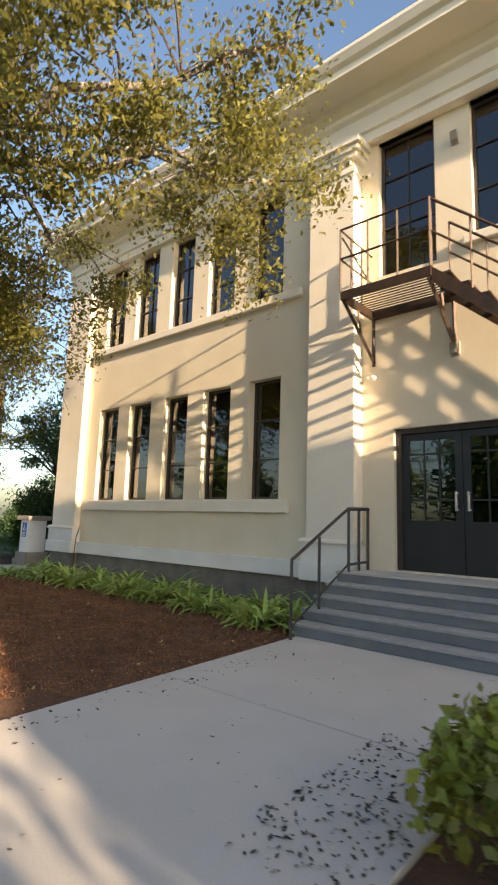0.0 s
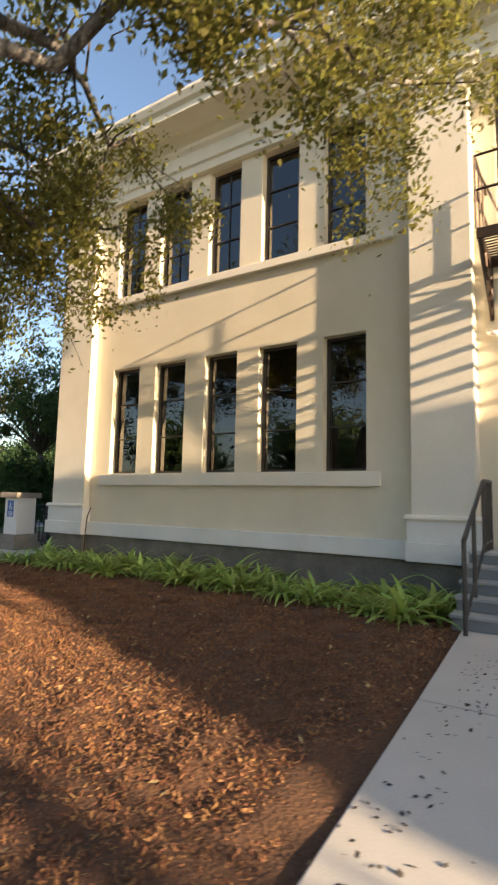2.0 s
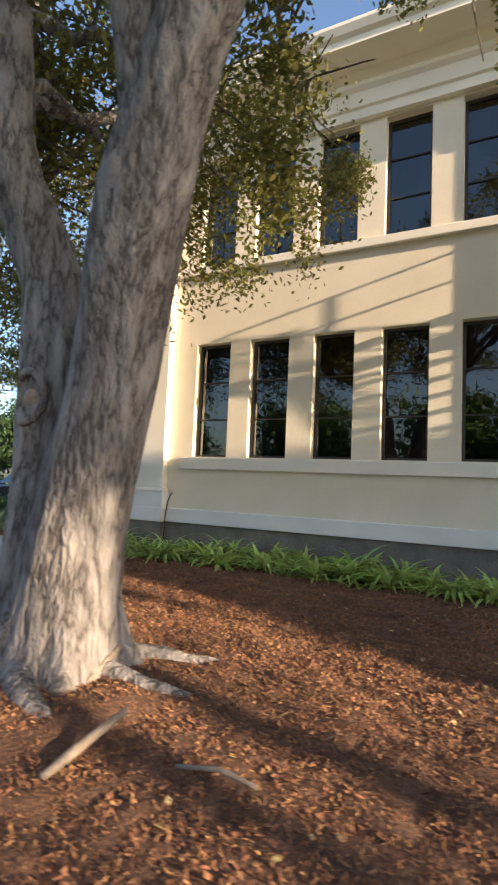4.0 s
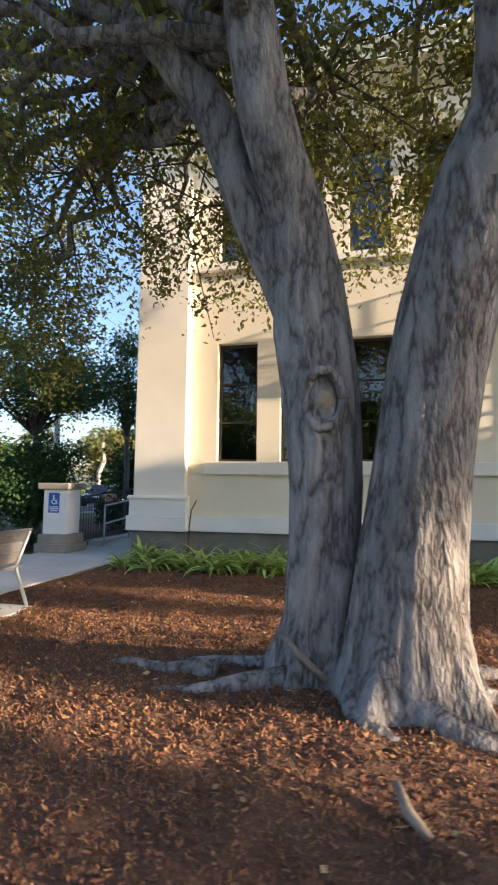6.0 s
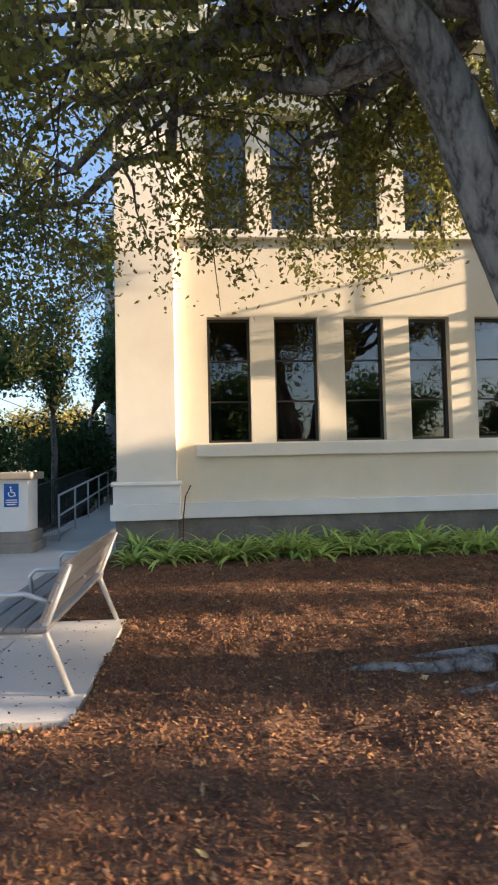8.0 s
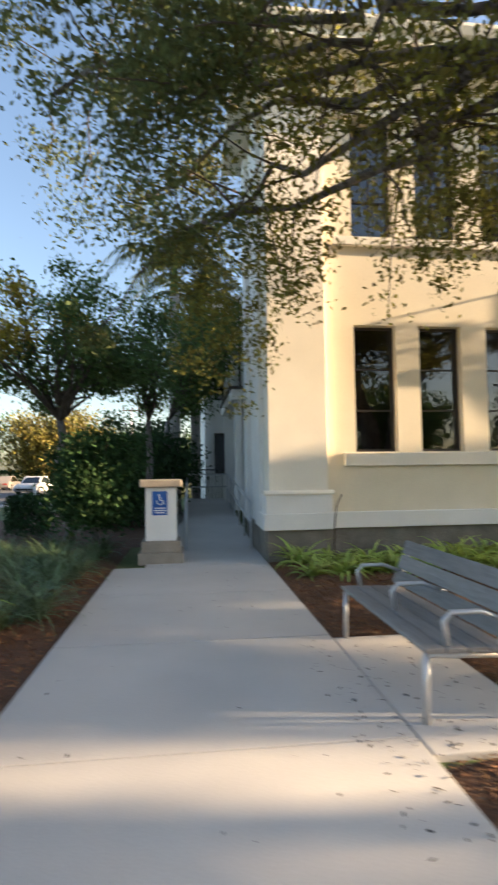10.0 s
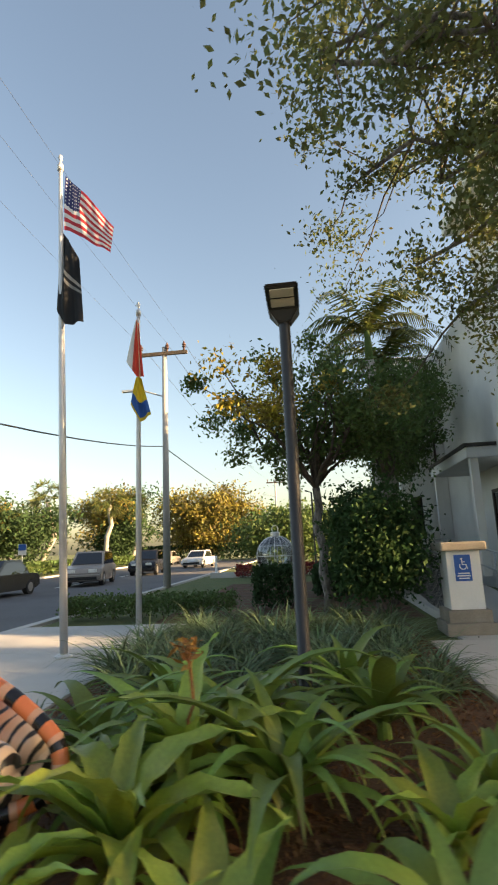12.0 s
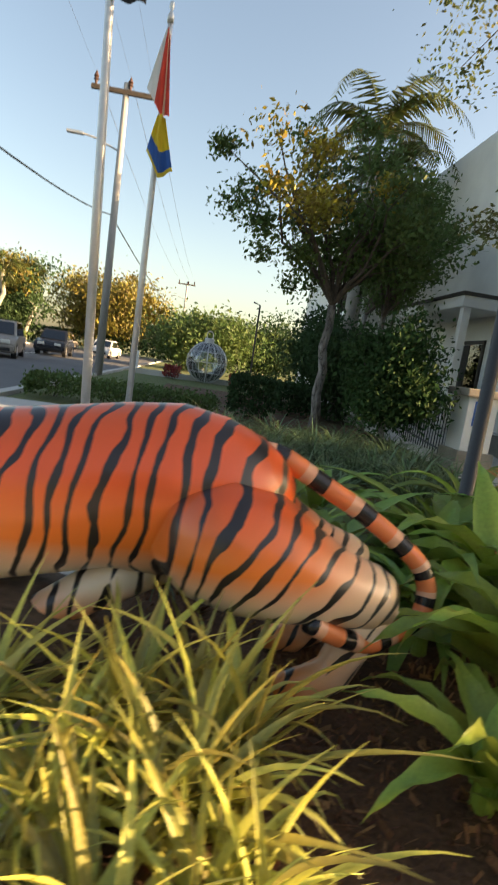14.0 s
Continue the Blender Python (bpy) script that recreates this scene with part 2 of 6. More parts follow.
M_TYRE = mat("tyre", (0.02, 0.02, 0.02), 0.8, 0.1, 10, 60, 0.1)
M_RIM = mat("wheel_rim", (0.4, 0.4, 0.42), 0.35, 0.05, 10, 60, 0.0, metal=0.8)
M_HEAD = mat("headlight", (0.75, 0.75, 0.7), 0.15, 0.03, 10, 60, 0.0)
M_TAIL = mat("tail_light", (0.35, 0.02, 0.02), 0.2, 0.05, 10, 60, 0.0)
M_REDLEAF = mat("red_bract", (0.30, 0.02, 0.02), 0.6, 0.2, 5, 40, 0.0, island=0.3)
M_WIRE = mat("wire_white", (0.75, 0.76, 0.78), 0.5, 0.04, 6, 60, 0.0)
M_ROOF = mat("grey_shingle", (0.16, 0.14, 0.13), 0.9, 0.15, 3, 40, 0.2)
M_HOUSE = mat("tan_siding", (0.55, 0.42, 0.28), 0.85, 0.08, 2, 40, 0.1)
G_WIN = glass_mat("dark_window_glass", (0.22, 0.23, 0.23))
G_CAR = glass_mat("car_glass", (0.12, 0.13, 0.14))
G_DOOR = glass_mat("door_glass", (0.30, 0.42, 0.40))
G_ORN = glass_mat("clear_film", (0.86, 0.90, 0.92), 0.15)


# ---- mesh helpers ----
def box(bm, x0, x1, y0, y1, z0, z1, bev=0.0):
    vs = [bm.verts.new((x, y, z)) for x in (x0, x1) for y in (y0, y1) for z in (z0, z1)]
    fs = [bm.faces.new([vs[i] for i in q]) for q in
          ((0, 1, 3, 2), (4, 6, 7, 5), (0, 4, 5, 1), (2, 3, 7, 6), (0, 2, 6, 4), (1, 5, 7, 3))]
    if bev:
        es = list({e for f in fs for e in f.edges})
        bmesh.ops.bevel(bm, geom=es, offset=bev, segments=2, affect='EDGES', profile=0.6)


def tube(bm, pts, radii, seg=8, cap=True):
    pts = [Vector(p) for p in pts]
    rings = []
    whole = pts[-1] - pts[0]
    if whole.length < 1e-6:
        whole = pts[len(pts) // 2] - pts[0]
    ref = min((Vector((1, 0, 0)), Vector((0, 1, 0)), Vector((0, 0, 1))), key=lambda v: abs(v.dot(whole)))
    for i, p in enumerate(pts):
        d = (pts[min(i + 1, len(pts) - 1)] - pts[max(i - 1, 0)]).normalized()
        a = (ref - d * ref.dot(d)).normalized()
        b = d.cross(a).normalized()
        r = radii[i] if hasattr(radii, "__len__") else radii
        rings.append([bm.verts.new(p + r * (math.cos(2 * math.pi * k / seg) * a + math.sin(2 * math.pi * k / seg) * b)) for k in range(seg)])
    for r0, r1 in zip(rings, rings[1:]):
        for k in range(seg):
            bm.faces.new((r0[k], r0[(k + 1) % seg], r1[(k + 1) % seg], r1[k]))
    if cap:
        bm.faces.new(rings[0][::-1])
        bm.faces.new(rings[-1])
    return rings


def lathe(bm, prof, cx, cy, seg=16):
    """A turned shape: profile rows (radius, z)."""
    rings = [[bm.verts.new((cx + r * math.cos(2 * math.pi * k / seg), cy + r * math.sin(2 * math.pi * k / seg), z)) for k in range(seg)] for r, z in prof]
    for r0, r1 in zip(rings, rings[1:]):
        for k in range(seg):
            bm.faces.new((r0[k], r0[(k + 1) % seg], r1[(k + 1) % seg], r1[k]))
    bm.faces.new(rings[0][::-1])
    bm.faces.new(rings[-1])


def prism(bm, outline, a0, a1, axis="y"):
    """Extrudes an outline of (u, z) along x or y."""
    def at(u, z, a):
        return (u, a, z) if axis == "y" else (a, u, z)
    lo = [bm.verts.new(at(u, z, a0)) for u, z in outline]
    hi = [bm.verts.new(at(u, z, a1)) for u, z in outline]
    n = len(outline)
    for i in range(n):
        bm.faces.new((lo[i], lo[(i + 1) % n], hi[(i + 1) % n], hi[i]))
    bm.faces.new(lo[::-1])
    bm.faces.new(hi)


def hang(ob, parent, label):
    if parent:
        ob.parent = parent
        if parent.type == 'EMPTY':
            ob.matrix_parent_inverse = Matrix.Translation(parent.location).inverted()
    if label:
        ob["label"] = label


def part(name, bm, material, parent=None, label="", smooth=False):
    me = bpy.data.meshes.new(name)
    bmesh.ops.recalc_face_normals(bm, faces=bm.faces[:])
    bm.to_mesh(me)
    bm.free()
    if smooth:
        for p in me.polygons:
            p.use_smooth = True
    me.materials.append(material)
    ob = new(name, me)
    hang(ob, parent, label)
    return ob


def boxes(name, rows, material, parent=None, label="", bev=0.0):
    bm = bmesh.new()
    for r in rows:
        box(bm, *r, bev=bev)
    return part(name, bm, material, parent, label)


def quads(name, verts, material, parent=None, label="", faces=None):
    """Many loose quads from an array of corners (n, 4, 3)."""
    v = np.asarray(verts, dtype=np.float32).reshape(-1, 3)
    me = bpy.data.meshes.new(name)
    n = len(v) // 4
    me.vertices.add(len(v))
    me.vertices.foreach_set("co", v.ravel())
    me.loops.add(len(v))
    me.loops.foreach_set("vertex_index", np.arange(len(v), dtype=np.int32))
    me.polygons.add(n)
    me.polygons.foreach_set("loop_start", np.arange(0, len(v), 4, dtype=np.int32))
    me.update(calc_edges=True)
    me.validate()
    me.materials.append(material)
    ob = new(name, me)
    hang(ob, parent, label)
    return ob


def leaf_quads(rng, centres, length, width, droop=0.3):
    """Kite-shaped leaves at random turns round the given centres."""
    n = len(centres)
    d = rng.normal(size=(n, 3))
    d[:, 2] -= droop
    d /= np.linalg.norm(d, axis=1)[:, None]
    s = np.cross(d, rng.normal(size=(n, 3)))
    s /= np.linalg.norm(s, axis=1)[:, None] + 1e-9
    k = rng.uniform(0.6, 1.3, (n, 1))
    L, W = d * length * k, s * width * k * 0.5
    c = np.asarray(centres)
    return np.stack([c - L * 0.5, c - L * 0.05 + W, c + L * 0.5, c - L * 0.05 - W], axis=1)


def empty(name, at=(0, 0, 0)):
    ob = new(name)
    ob.location = at
    ob.empty_display_size = 0.1
    return ob


def structure(ob, label, category):
    return tagged(ob, label, category, kind="structure")


# ---- ground ----
structure(boxes("ground", [(-900, 900, -900, 900, -1.0, -0.16)], M_LAWN), "green lawn ground that runs to the horizon", "ground")
structure(boxes("lawn_base", [(-24.6, 60, -3.4, 60, -0.16, -0.045)], M_LAWN), "short green lawn round the building and beds", "lawn")
ROAD_X0, ROAD_X1 = -38.0, -25.0
structure(boxes("road", [(ROAD_X0, ROAD_X1, -120, 66, -0.16, -0.12)], M_ROAD), "grey asphalt street beside the pavement", "road")
structure(boxes("kerb", [(ROAD_X1, -24.75, -120, 9.0, -0.16, 0.0), (ROAD_X1, -24.75, 9.004, 60, -0.16, 0.0)], M_CONC), "pale concrete kerb along the street", "kerb")
structure(boxes("far_kerb", [(ROAD_X0 - 0.25, ROAD_X0, -120, 66, -0.16, 0.0)], M_CONC), "concrete kerb on the far side of the street", "kerb")
for yy in range(-20, 90, 9):
    structure(boxes("lane_mark", [(-31.6, -31.45, yy, yy + 3, -0.12, -0.115)], M_SIGNW), "faded white lane line on the asphalt", "road marking")


def skew(y):
    """How far the entrance walk's edge leans off its mean line."""
    return 0.17 - 0.055 * max(0.0, y)


def slab(name, rows, label, lean=0.0):
    """Concrete slabs with open joints between them; lean moves the edge at the first row's x."""
    g = structure(empty(name, (rows[0][0], rows[0][2], 0)), label, "pavement")
    for x0, x1, y0, y1 in rows:
        bm = bmesh.new()
        box(bm, x0 + 0.006, x1 - 0.006, y0 + 0.006, y1 - 0.006, -0.10, 0.0, bev=0.008)
        for v in bm.verts:
            if lean and v.co.x < rows[0][0] + 0.05:
                v.co.x += lean * skew(v.co.y)
        part("slab", bm, M_CONC, g)
    return g


slab("path", [(-16.7, -14.1, y, y + 1.96) for y in (0.1, 2.06, 4.02, 5.98)] + [(-16.7, -14.1, -0.35, 0.1)] + [(-16.2, -14.1, 7.94, 9.8)],
     "pale concrete path leading to the ramp")
slab("bench_pad", [(-14.1, -13.2, 1.85, 3.93)], "concrete pad under the bench beside the path")
slab("front_walk", [(x, x + 2.4, -3.3, -0.35) for x in np.arange(-24.7, 12, 2.4)], "pale concrete pavement in front of the beds")
slab("entrance_plaza", [(-4.4, -1.5, -0.35, 4.08), (-4.4, -1.5, 4.08, 6.50), (-1.5, 1.6, -0.35, 2.0)],
     "concrete walk up to the entrance steps", 1.0)
slab("flag_plaza", [(-24.75, -21.2, -0.35, 4.0), (-24.75, -21.2, 4.0, 7.6), (-24.75, -20.9, 7.6, 10.5)], "concrete pavement round the flagpoles")


def bed(name, x0, x1, y0, y1, h, label, n=70, mound=()):
    """A bed of bark mulch with an uneven top."""
    bm = bmesh.new()
    nx, ny = max(4, int(n * (x1 - x0) / 10)), max(4, int(n * (y1 - y0) / 10))
    grid = []
    for i in range(nx + 1):
        row = []
        for j in range(ny + 1):
            x, y = x0 + (x1 - x0) * i / nx, y0 + (y1 - y0) * j / ny
            e = min(1.0, 3.0 * min(x - x0, x1 - x, y - y0, y1 - y) + 0.05)
            z = bed_height(x, y, h, e, mound)
            row.append(bm.verts.new((x + (skew(y) * (x - x0) / (x1 - x0) if name == "tree_bed" else 0.0), y, z)))
        grid.append(row)
    for i in range(nx):
        for j in range(ny):
            bm.faces.new((grid[i][j], grid[i + 1][j], grid[i + 1][j + 1], grid[i][j + 1]))
    return structure(part(name, bm, M_MULCH, smooth=True), label, "mulch bed")


def bed_height(x, y, h, e, mound=()):
    if x < -13.2 + 0.10 * noise.noise((y * 2.5, 4, 0)) and x > -14.2 and 1.80 < y < 3.95:
        return -0.06            # scraped away over the bench pad
    z = -0.03 + e * (h + 0.03 * noise.noise((x * 1.3, y * 1.3, 0)) + 0.035 * noise.noise((x * 3.1, y * 3.1, 3)) + 0.018 * noise.noise((x * 8, y * 8, 5)))
    for mx, my, mr, mh in mound:
        d = math.hypot(x - mx, y - my) / mr
        z += e * mh * math.exp(-d * d)
    return z


MOUND = ((-9.4, 2.3, 1.5, 0.15),)
bed("tree_bed", -14.1, -4.4, -0.35, 8.36, 0.03, "dark bark mulch bed round the old tree", 190, MOUND)
bed("plant_bed", -21.2, -16.7, -0.35, 10.6, 0.03, "dark bark mulch bed with lilies and grasses", 60)
bed("ramp_bed", -22.0, -16.2, 10.6, 22, 0.0, "dark shaded soil under the small trees", 30)
bed("hedge_bed", -1.5, 3.0, 2.0, 8.3, 0.02, "mulch under the clipped hedge", 30)


def scatter(name, n, region, length, width, material, label, h=0.03, mound=(), seed=1, lift=0.01, cat="mulch", edge=0.0):
    rng = np.random.default_rng(seed)
    x0, x1, y0, y1 = region
    xs, ys = rng.uniform(x0, x1, n), rng.uniform(y0, y1, n)
    cs = []
    for x, y in zip(xs, ys):
        e = min(1.0, 3.0 * min(x - x0, x1 - x, y - y0, y1 - y) + 0.05) if edge == 0 else 1.0
        cs.append((x, y, (bed_height(x, y, h, e, mound) if edge == 0 else 0.0) + lift))
    cs = np.array(cs)
    th = rng.uniform(0, 2 * math.pi, n)
    tilt = rng.normal(0, 0.75 if cat == "mulch" else 0.28, n)
    k = rng.uniform(0.4, 1.5, n)
    d = np.stack([np.cos(th) * np.cos(tilt), np.sin(th) * np.cos(tilt), np.sin(tilt)], 1) * (length * k)[:, None] * 0.5
    w = np.stack([-np.sin(th), np.cos(th), rng.normal(0, 1.0 if cat == "mulch" else 0.3, n)], 1) * (width * rng.uniform(0.6, 1.4, n))[:, None] * 0.5
    corners = [cs - d, cs + d * 0.1 - w, cs + d, cs - d * 0.1 + w] if cat == "fallen leaves" else [cs - d - w * 0.6, cs + d - w, cs + d * 1.1 + w * 0.5, cs - d + w]
    return tagged(quads(name, np.stack(corners, 1), material), label, cat, kind="stuff")


scatter("mulch_chips", 175000, (-14.05, -4.5, -0.3, 7.9), 0.026, 0.0075, M_CHIP, "loose brown bark chips on the tree bed", mound=MOUND, seed=2)
scatter("mulch_chips", 16000, (-21.1, -16.75, -0.3, 8.0), 0.055, 0.014, M_CHIP, "loose brown bark chips between the lilies", seed=3)
scatter("fallen_leaves", 900, (-14.05, -4.45, -0.3, 7.9), 0.06, 0.03, M_LITTER, "dry tan leaves fallen on the mulch", mound=MOUND, seed=4, cat="fallen leaves")
scatter("fallen_leaves", 130, (-4.35, -1.5, 0.3, 5.8), 0.03, 0.016, M_DARKLEAF, "small dark leaves fallen on the concrete", seed=5, lift=0.006, edge=1, cat="fallen leaves")
scatter("fallen_leaves", 420, (-2.25, -1.52, 2.5, 4.3), 0.035, 0.02, M_DARKLEAF, "dark dead leaves heaped beside the hedge", seed=6, lift=0.008, edge=1, cat="fallen leaves")
scatter("fallen_leaves", 150, (-4.3, -4.0, 1.0, 5.8), 0.03, 0.022, M_DARKLEAF, "dark mulch crumbs spilled over the slab edge", seed=7, lift=0.006, edge=1, cat="fallen leaves")
scatter("fallen_leaves", 330, (-14.5, -13.3, 0.2, 3.9), 0.032, 0.016, M_DARKLEAF, "dark leaf litter round the bench pad", seed=8, lift=0.006, edge=1, cat="fallen leaves")
scatter("fallen_leaves", 70, (-16.6, -14.2, 0.2, 9), 0.03, 0.015, M_DARKLEAF, "a few dead leaves on the concrete path", seed=9, lift=0.006, edge=1, cat="fallen leaves")

# ---- building ----
WX = ((-12.375, -11.56), (-11.10, -10.26), (-9.755, -8.97), (-8.47, -7.66), (-7.14, -6.355))
FACE, GLASS = 8.36, 8.56
LOW, UP = (1.92, 4.30), (5.98, 8.26)


def pierced(name, x0, x1, z0, z1, y0, y1, holes, material, label):
    """A wall along x with rectangular holes (xa, xb, za, zb) that go through it."""
    xs = sorted({x0, x1, *[h[0] for h in holes], *[h[1] for h in holes]})
    zs = sorted({z0, z1, *[h[2] for h in holes], *[h[3] for h in holes]})
    bm = bmesh.new()
    for xa, xb in zip(xs, xs[1:]):
        for za, zb in zip(zs, zs[1:]):
            cx, cz = (xa + xb) / 2, (za + zb) / 2
            if not any(h[0] < cx < h[1] and h[2] < cz < h[3] for h in holes):
                box(bm, xa, xb, y0, y1, za, zb)
    bmesh.ops.remove_doubles(bm, verts=bm.verts[:], dist=0.0005)
    bm.verts.index_update()
    seen = {}
    for f in bm.faces:
        seen.setdefault(tuple(sorted(v.index for v in f.verts)), []).append(f)
    bmesh.ops.delete(bm, geom=[f for fs in seen.values() if len(fs) > 1 for f in fs], context='FACES_ONLY')
    return structure(part(name, bm, material), label, "wall")


def window(i, x0, x1, z0, z1, rows, mid=True, blind=0.0):
    g = structure(empty("window_%d" % i, ((x0 + x1) / 2, GLASS, z0)), "tall dark bronze sash window with grey glass", "window")
    y0, y1, f = GLASS - 0.035, GLASS + 0.045, 0.05
    boxes("window_frame", [(x0, x0 + f, y0, y1, z0, z1), (x1 - f, x1, y0, y1, z0, z1),
                           (x0 + f, x1 - f, y0, y1, z0, z0 + f), (x0 + f, x1 - f, y0, y1, z1 - f, z1)], M_FRAME, g)
    cuts = [z0 + f] + [z0 + (z1 - z0) * r for r in rows] + [z1 - f]
    for za, zb in zip(cuts, cuts[1:]):
        halves = [(x0 + f, (x0 + x1) / 2 - 0.008), ((x0 + x1) / 2 + 0.008, x1 - f)] if mid else [(x0 + f, x1 - f)]
        if mid:
            boxes("glazing_bar", [((x0 + x1) / 2 - 0.008, (x0 + x1) / 2 + 0.008, y0 + 0.01, y1 - 0.01, za + 0.012, zb - 0.012)], M_FRAME, g)
        for xa, xb in halves:
            boxes("pane", [(xa, xb, GLASS, GLASS + 0.008, za, zb)], G_WIN, g).visible_shadow = False
    for zc in cuts[1:-1]:
        boxes("glazing_bar", [(x0 + f, x1 - f, y0 + 0.006, y1 - 0.006, zc - 0.013, zc + 0.013)], M_FRAME, g)
    if blind:
        boxes("blind", [(x0 + 0.05, x1 - 0.05, GLASS + 0.12, GLASS + 0.15, z0, z0 + (z1 - z0) * blind)], M_CURTAIN, g, "olive pleated blind behind the glass")
    return g


holes = [(a, b, *LOW) for a, b in WX] + [(a, b, *UP) for a, b in WX]
pierced("wall_north", -12.97, -5.57, 0.83, 8.30, FACE, 8.75, holes, M_STUCCO, "cream stucco wall with two rows of tall windows")
DOOR = (-4.07, -1.99, 0.80, 3.05)
cholesc = [DOOR, (-4.30, -3.30, 5.75, 8.30), (-2.72, -1.9, 6.0, 8.30)]
pierced("wall_centre", -4.64, 1.0, 0.0, 8.34, 8.42, 8.80, cholesc, M_STUCCO, "rough cream stucco wall round the entrance door")
for i, (a, b) in enumerate(WX):
    window(i + 1, a, b, *LOW, (0.33, 0.66), mid=False, blind=0.62 if i == 4 else 0.0)
    window(i + 6, a, b, *UP, (0.34, 0.67), mid=i < 3)
window(11, -4.30, -3.30, 5.75, 8.30, (0.36, 0.72))
window(12, -2.72, -1.9, 6.0, 8.30, (0.34, 0.67))

structure(boxes("sill_1", [(-12.62, -6.10, 8.27, FACE, 1.66, 1.90)], M_TRIM, bev=0.012), "cream window sill band under the lower windows", "sill")
structure(boxes("sill_2", [(-12.78, -5.86, 8.26, FACE, 5.80, 5.96)], M_TRIM, bev=0.012), "cream window sill band under the upper windows", "sill")
structure(boxes("sill_3", [(-2.85, -1.7, 8.33, 8.42, 5.84, 5.99)], M_TRIM, bev=0.012), "cream sill under the upper window by the fire escape", "sill")
structure(boxes("plinth", [(-12.90, -5.64, 8.27, 8.36, 0.54, 0.83), (-14.16, -12.90, 8.09, 8.75, 0.54, 0.83), (-5.64, -4.57, 8.03, 8.75, 0.54, 0.83)],
                M_WHITE, bev=0.014), "white painted plinth course along the wall foot", "plinth")
structure(boxes("wall_base", [(-14.10, -4.64, 8.36, 8.75, -0.1, 0.54), (-14.08, -12.97, 8.20, 8.36, -0.1, 0.54), (-5.57, -4.64, 8.16, 8.36, -0.1, 0.54),
                              (-14.10, -13.7, 8.75, 11.4, -0.1, 0.54)], M_BASE), "bare brown concrete footing below the plinth", "wall base")


def pilaster(name, x0, x1, y, label, cap_z):
    g = structure(empty(name, ((x0 + x1) / 2, y, 0.83)), label, "pilaster")
    boxes("shaft", [(x0, x1, y, 8.75, 1.22, cap_z)], M_TRIM, g, bev=0.012)
    boxes("base", [(x0 - 0.06, x1 + 0.06, y - 0.06, 8.75, 0.83, 1.15)], M_WHITE, g, bev=0.01)
    bm = bmesh.new()
    prism(bm, [(y - 0.085, 1.15), (y - 0.10, 1.18), (y - 0.085, 1.21), (y - 0.03, 1.235), (y + 0.1, 1.235), (y + 0.1, 1.15)], x0 - 0.09, x1 + 0.09, "x")
    part("base_moulding", bm, M_TRIM, g)
    return g


pilaster("pilaster_1", -14.05, -12.97, 8.18, "broad pale corner pilaster on a white base", 8.30)
p2 = pilaster("pilaster_2", -5.57, -4.64, 8.13, "tall pale pilaster with a moulded capital", 7.75)
for zc, out, h in ((7.75, 0.03, 0.10), (7.99, 0.09, 0.10), (8.09, 0.14, 0.10), (8.19, 0.20, 0.12)):
    boxes("capital_moulding", [(-5.57 - out, -4.64 + out, 8.13 - out, 8.75, zc, zc + h)], M_TRIM, p2, bev=0.012)
boxes("capital_neck", [(-5.57, -4.64, 8.13, 8.75, 7.85, 7.99)], M_TRIM, p2)
for k in range(6):
    boxes("dentil", [(-5.54 + 0.155 * k, -5.46 + 0.155 * k, 8.07, 8.13, 7.90, 7.985)], M_TRIM, p2)


def profile_run(name, prof, x0, x1, material, label):
    bm = bmesh.new()
    prism(bm, prof, x0, x1, "x")
    return structure(part(name, bm, material), label, "cornice")


profile_run("architrave", [(8.75, 8.30), (8.24, 8.30), (8.24, 8.48), (8.18, 8.50), (8.18, 8.78), (8.10, 8.84), (8.10, 8.92), (8.75, 8.92)],
            -14.20, 9.0, M_TRIM, "cream banded frieze above the upper windows")
profile_run("cornice", [(8.75, 8.92), (8.14, 8.92), (8.02, 9.08), (7.94, 9.10), (7.52, 9.12), (7.46, 9.12), (7.46, 9.26), (7.38, 9.30), (7.32, 9.42), (7.32, 9.48), (8.75, 9.48)],
            -14.6, 9.0, M_TRIM, "deep cream cornice with a boxed eave")
structure(boxes("eave_side", [(-14.6, -14.06, 8.75, 11.9, 9.12, 9.48)], M_TRIM), "deep cream eave along the side wall", "cornice")
bm = bmesh.new()
vs = [bm.verts.new(p) for p in ((-14.55, 7.36, 9.484), (9, 7.36, 9.484), (9, 26, 9.484), (-11.0, 26, 9.484), (-11.0, 12.0, 9.484), (-14.55, 12.0, 9.484), (-9, 13.0, 11.0), (9, 16, 11.4))]
for q in ((0, 1, 7, 6), (0, 6, 4, 5), (6, 7, 2, 3), (6, 3, 4), (1, 2, 7), (5, 4, 3, 2, 1, 0)):
    bm.faces.new([vs[i] for i in q])
structure(part("roof", bm, M_ROOF), "low grey hip roof above the cornice", "roof")
# side wall, entrance recess and rear wing
structure(boxes("wall_west", [(-14.05, -13.6, 8.75, 11.4, 0.54, 9.16), (-12.9, -12.5, 11.4, 21.0, -0.1, 9.16), (-13.6, -12.5, 11.0, 11.4, 0.54, 9.16)], M_WHITE),
          "white side wall of the building beside the ramp", "wall")
structure(boxes("side_pilaster", [(-14.14, -14.05, 8.75, 9.5, 0.54, 9.16), (-14.14, -14.05, 10.8, 11.4, 0.54, 9.16)], M_WHITE), "flat white pilaster on the side wall", "pilaster")
structure(boxes("wall_east", [(1.0, 1.3, 8.3, 26, -0.1, 9.16), (-4.57, 1.0, 8.8, 8.81, -0.1, 0.0)], M_STUCCO), "cream stucco end of the entrance bay", "wall")
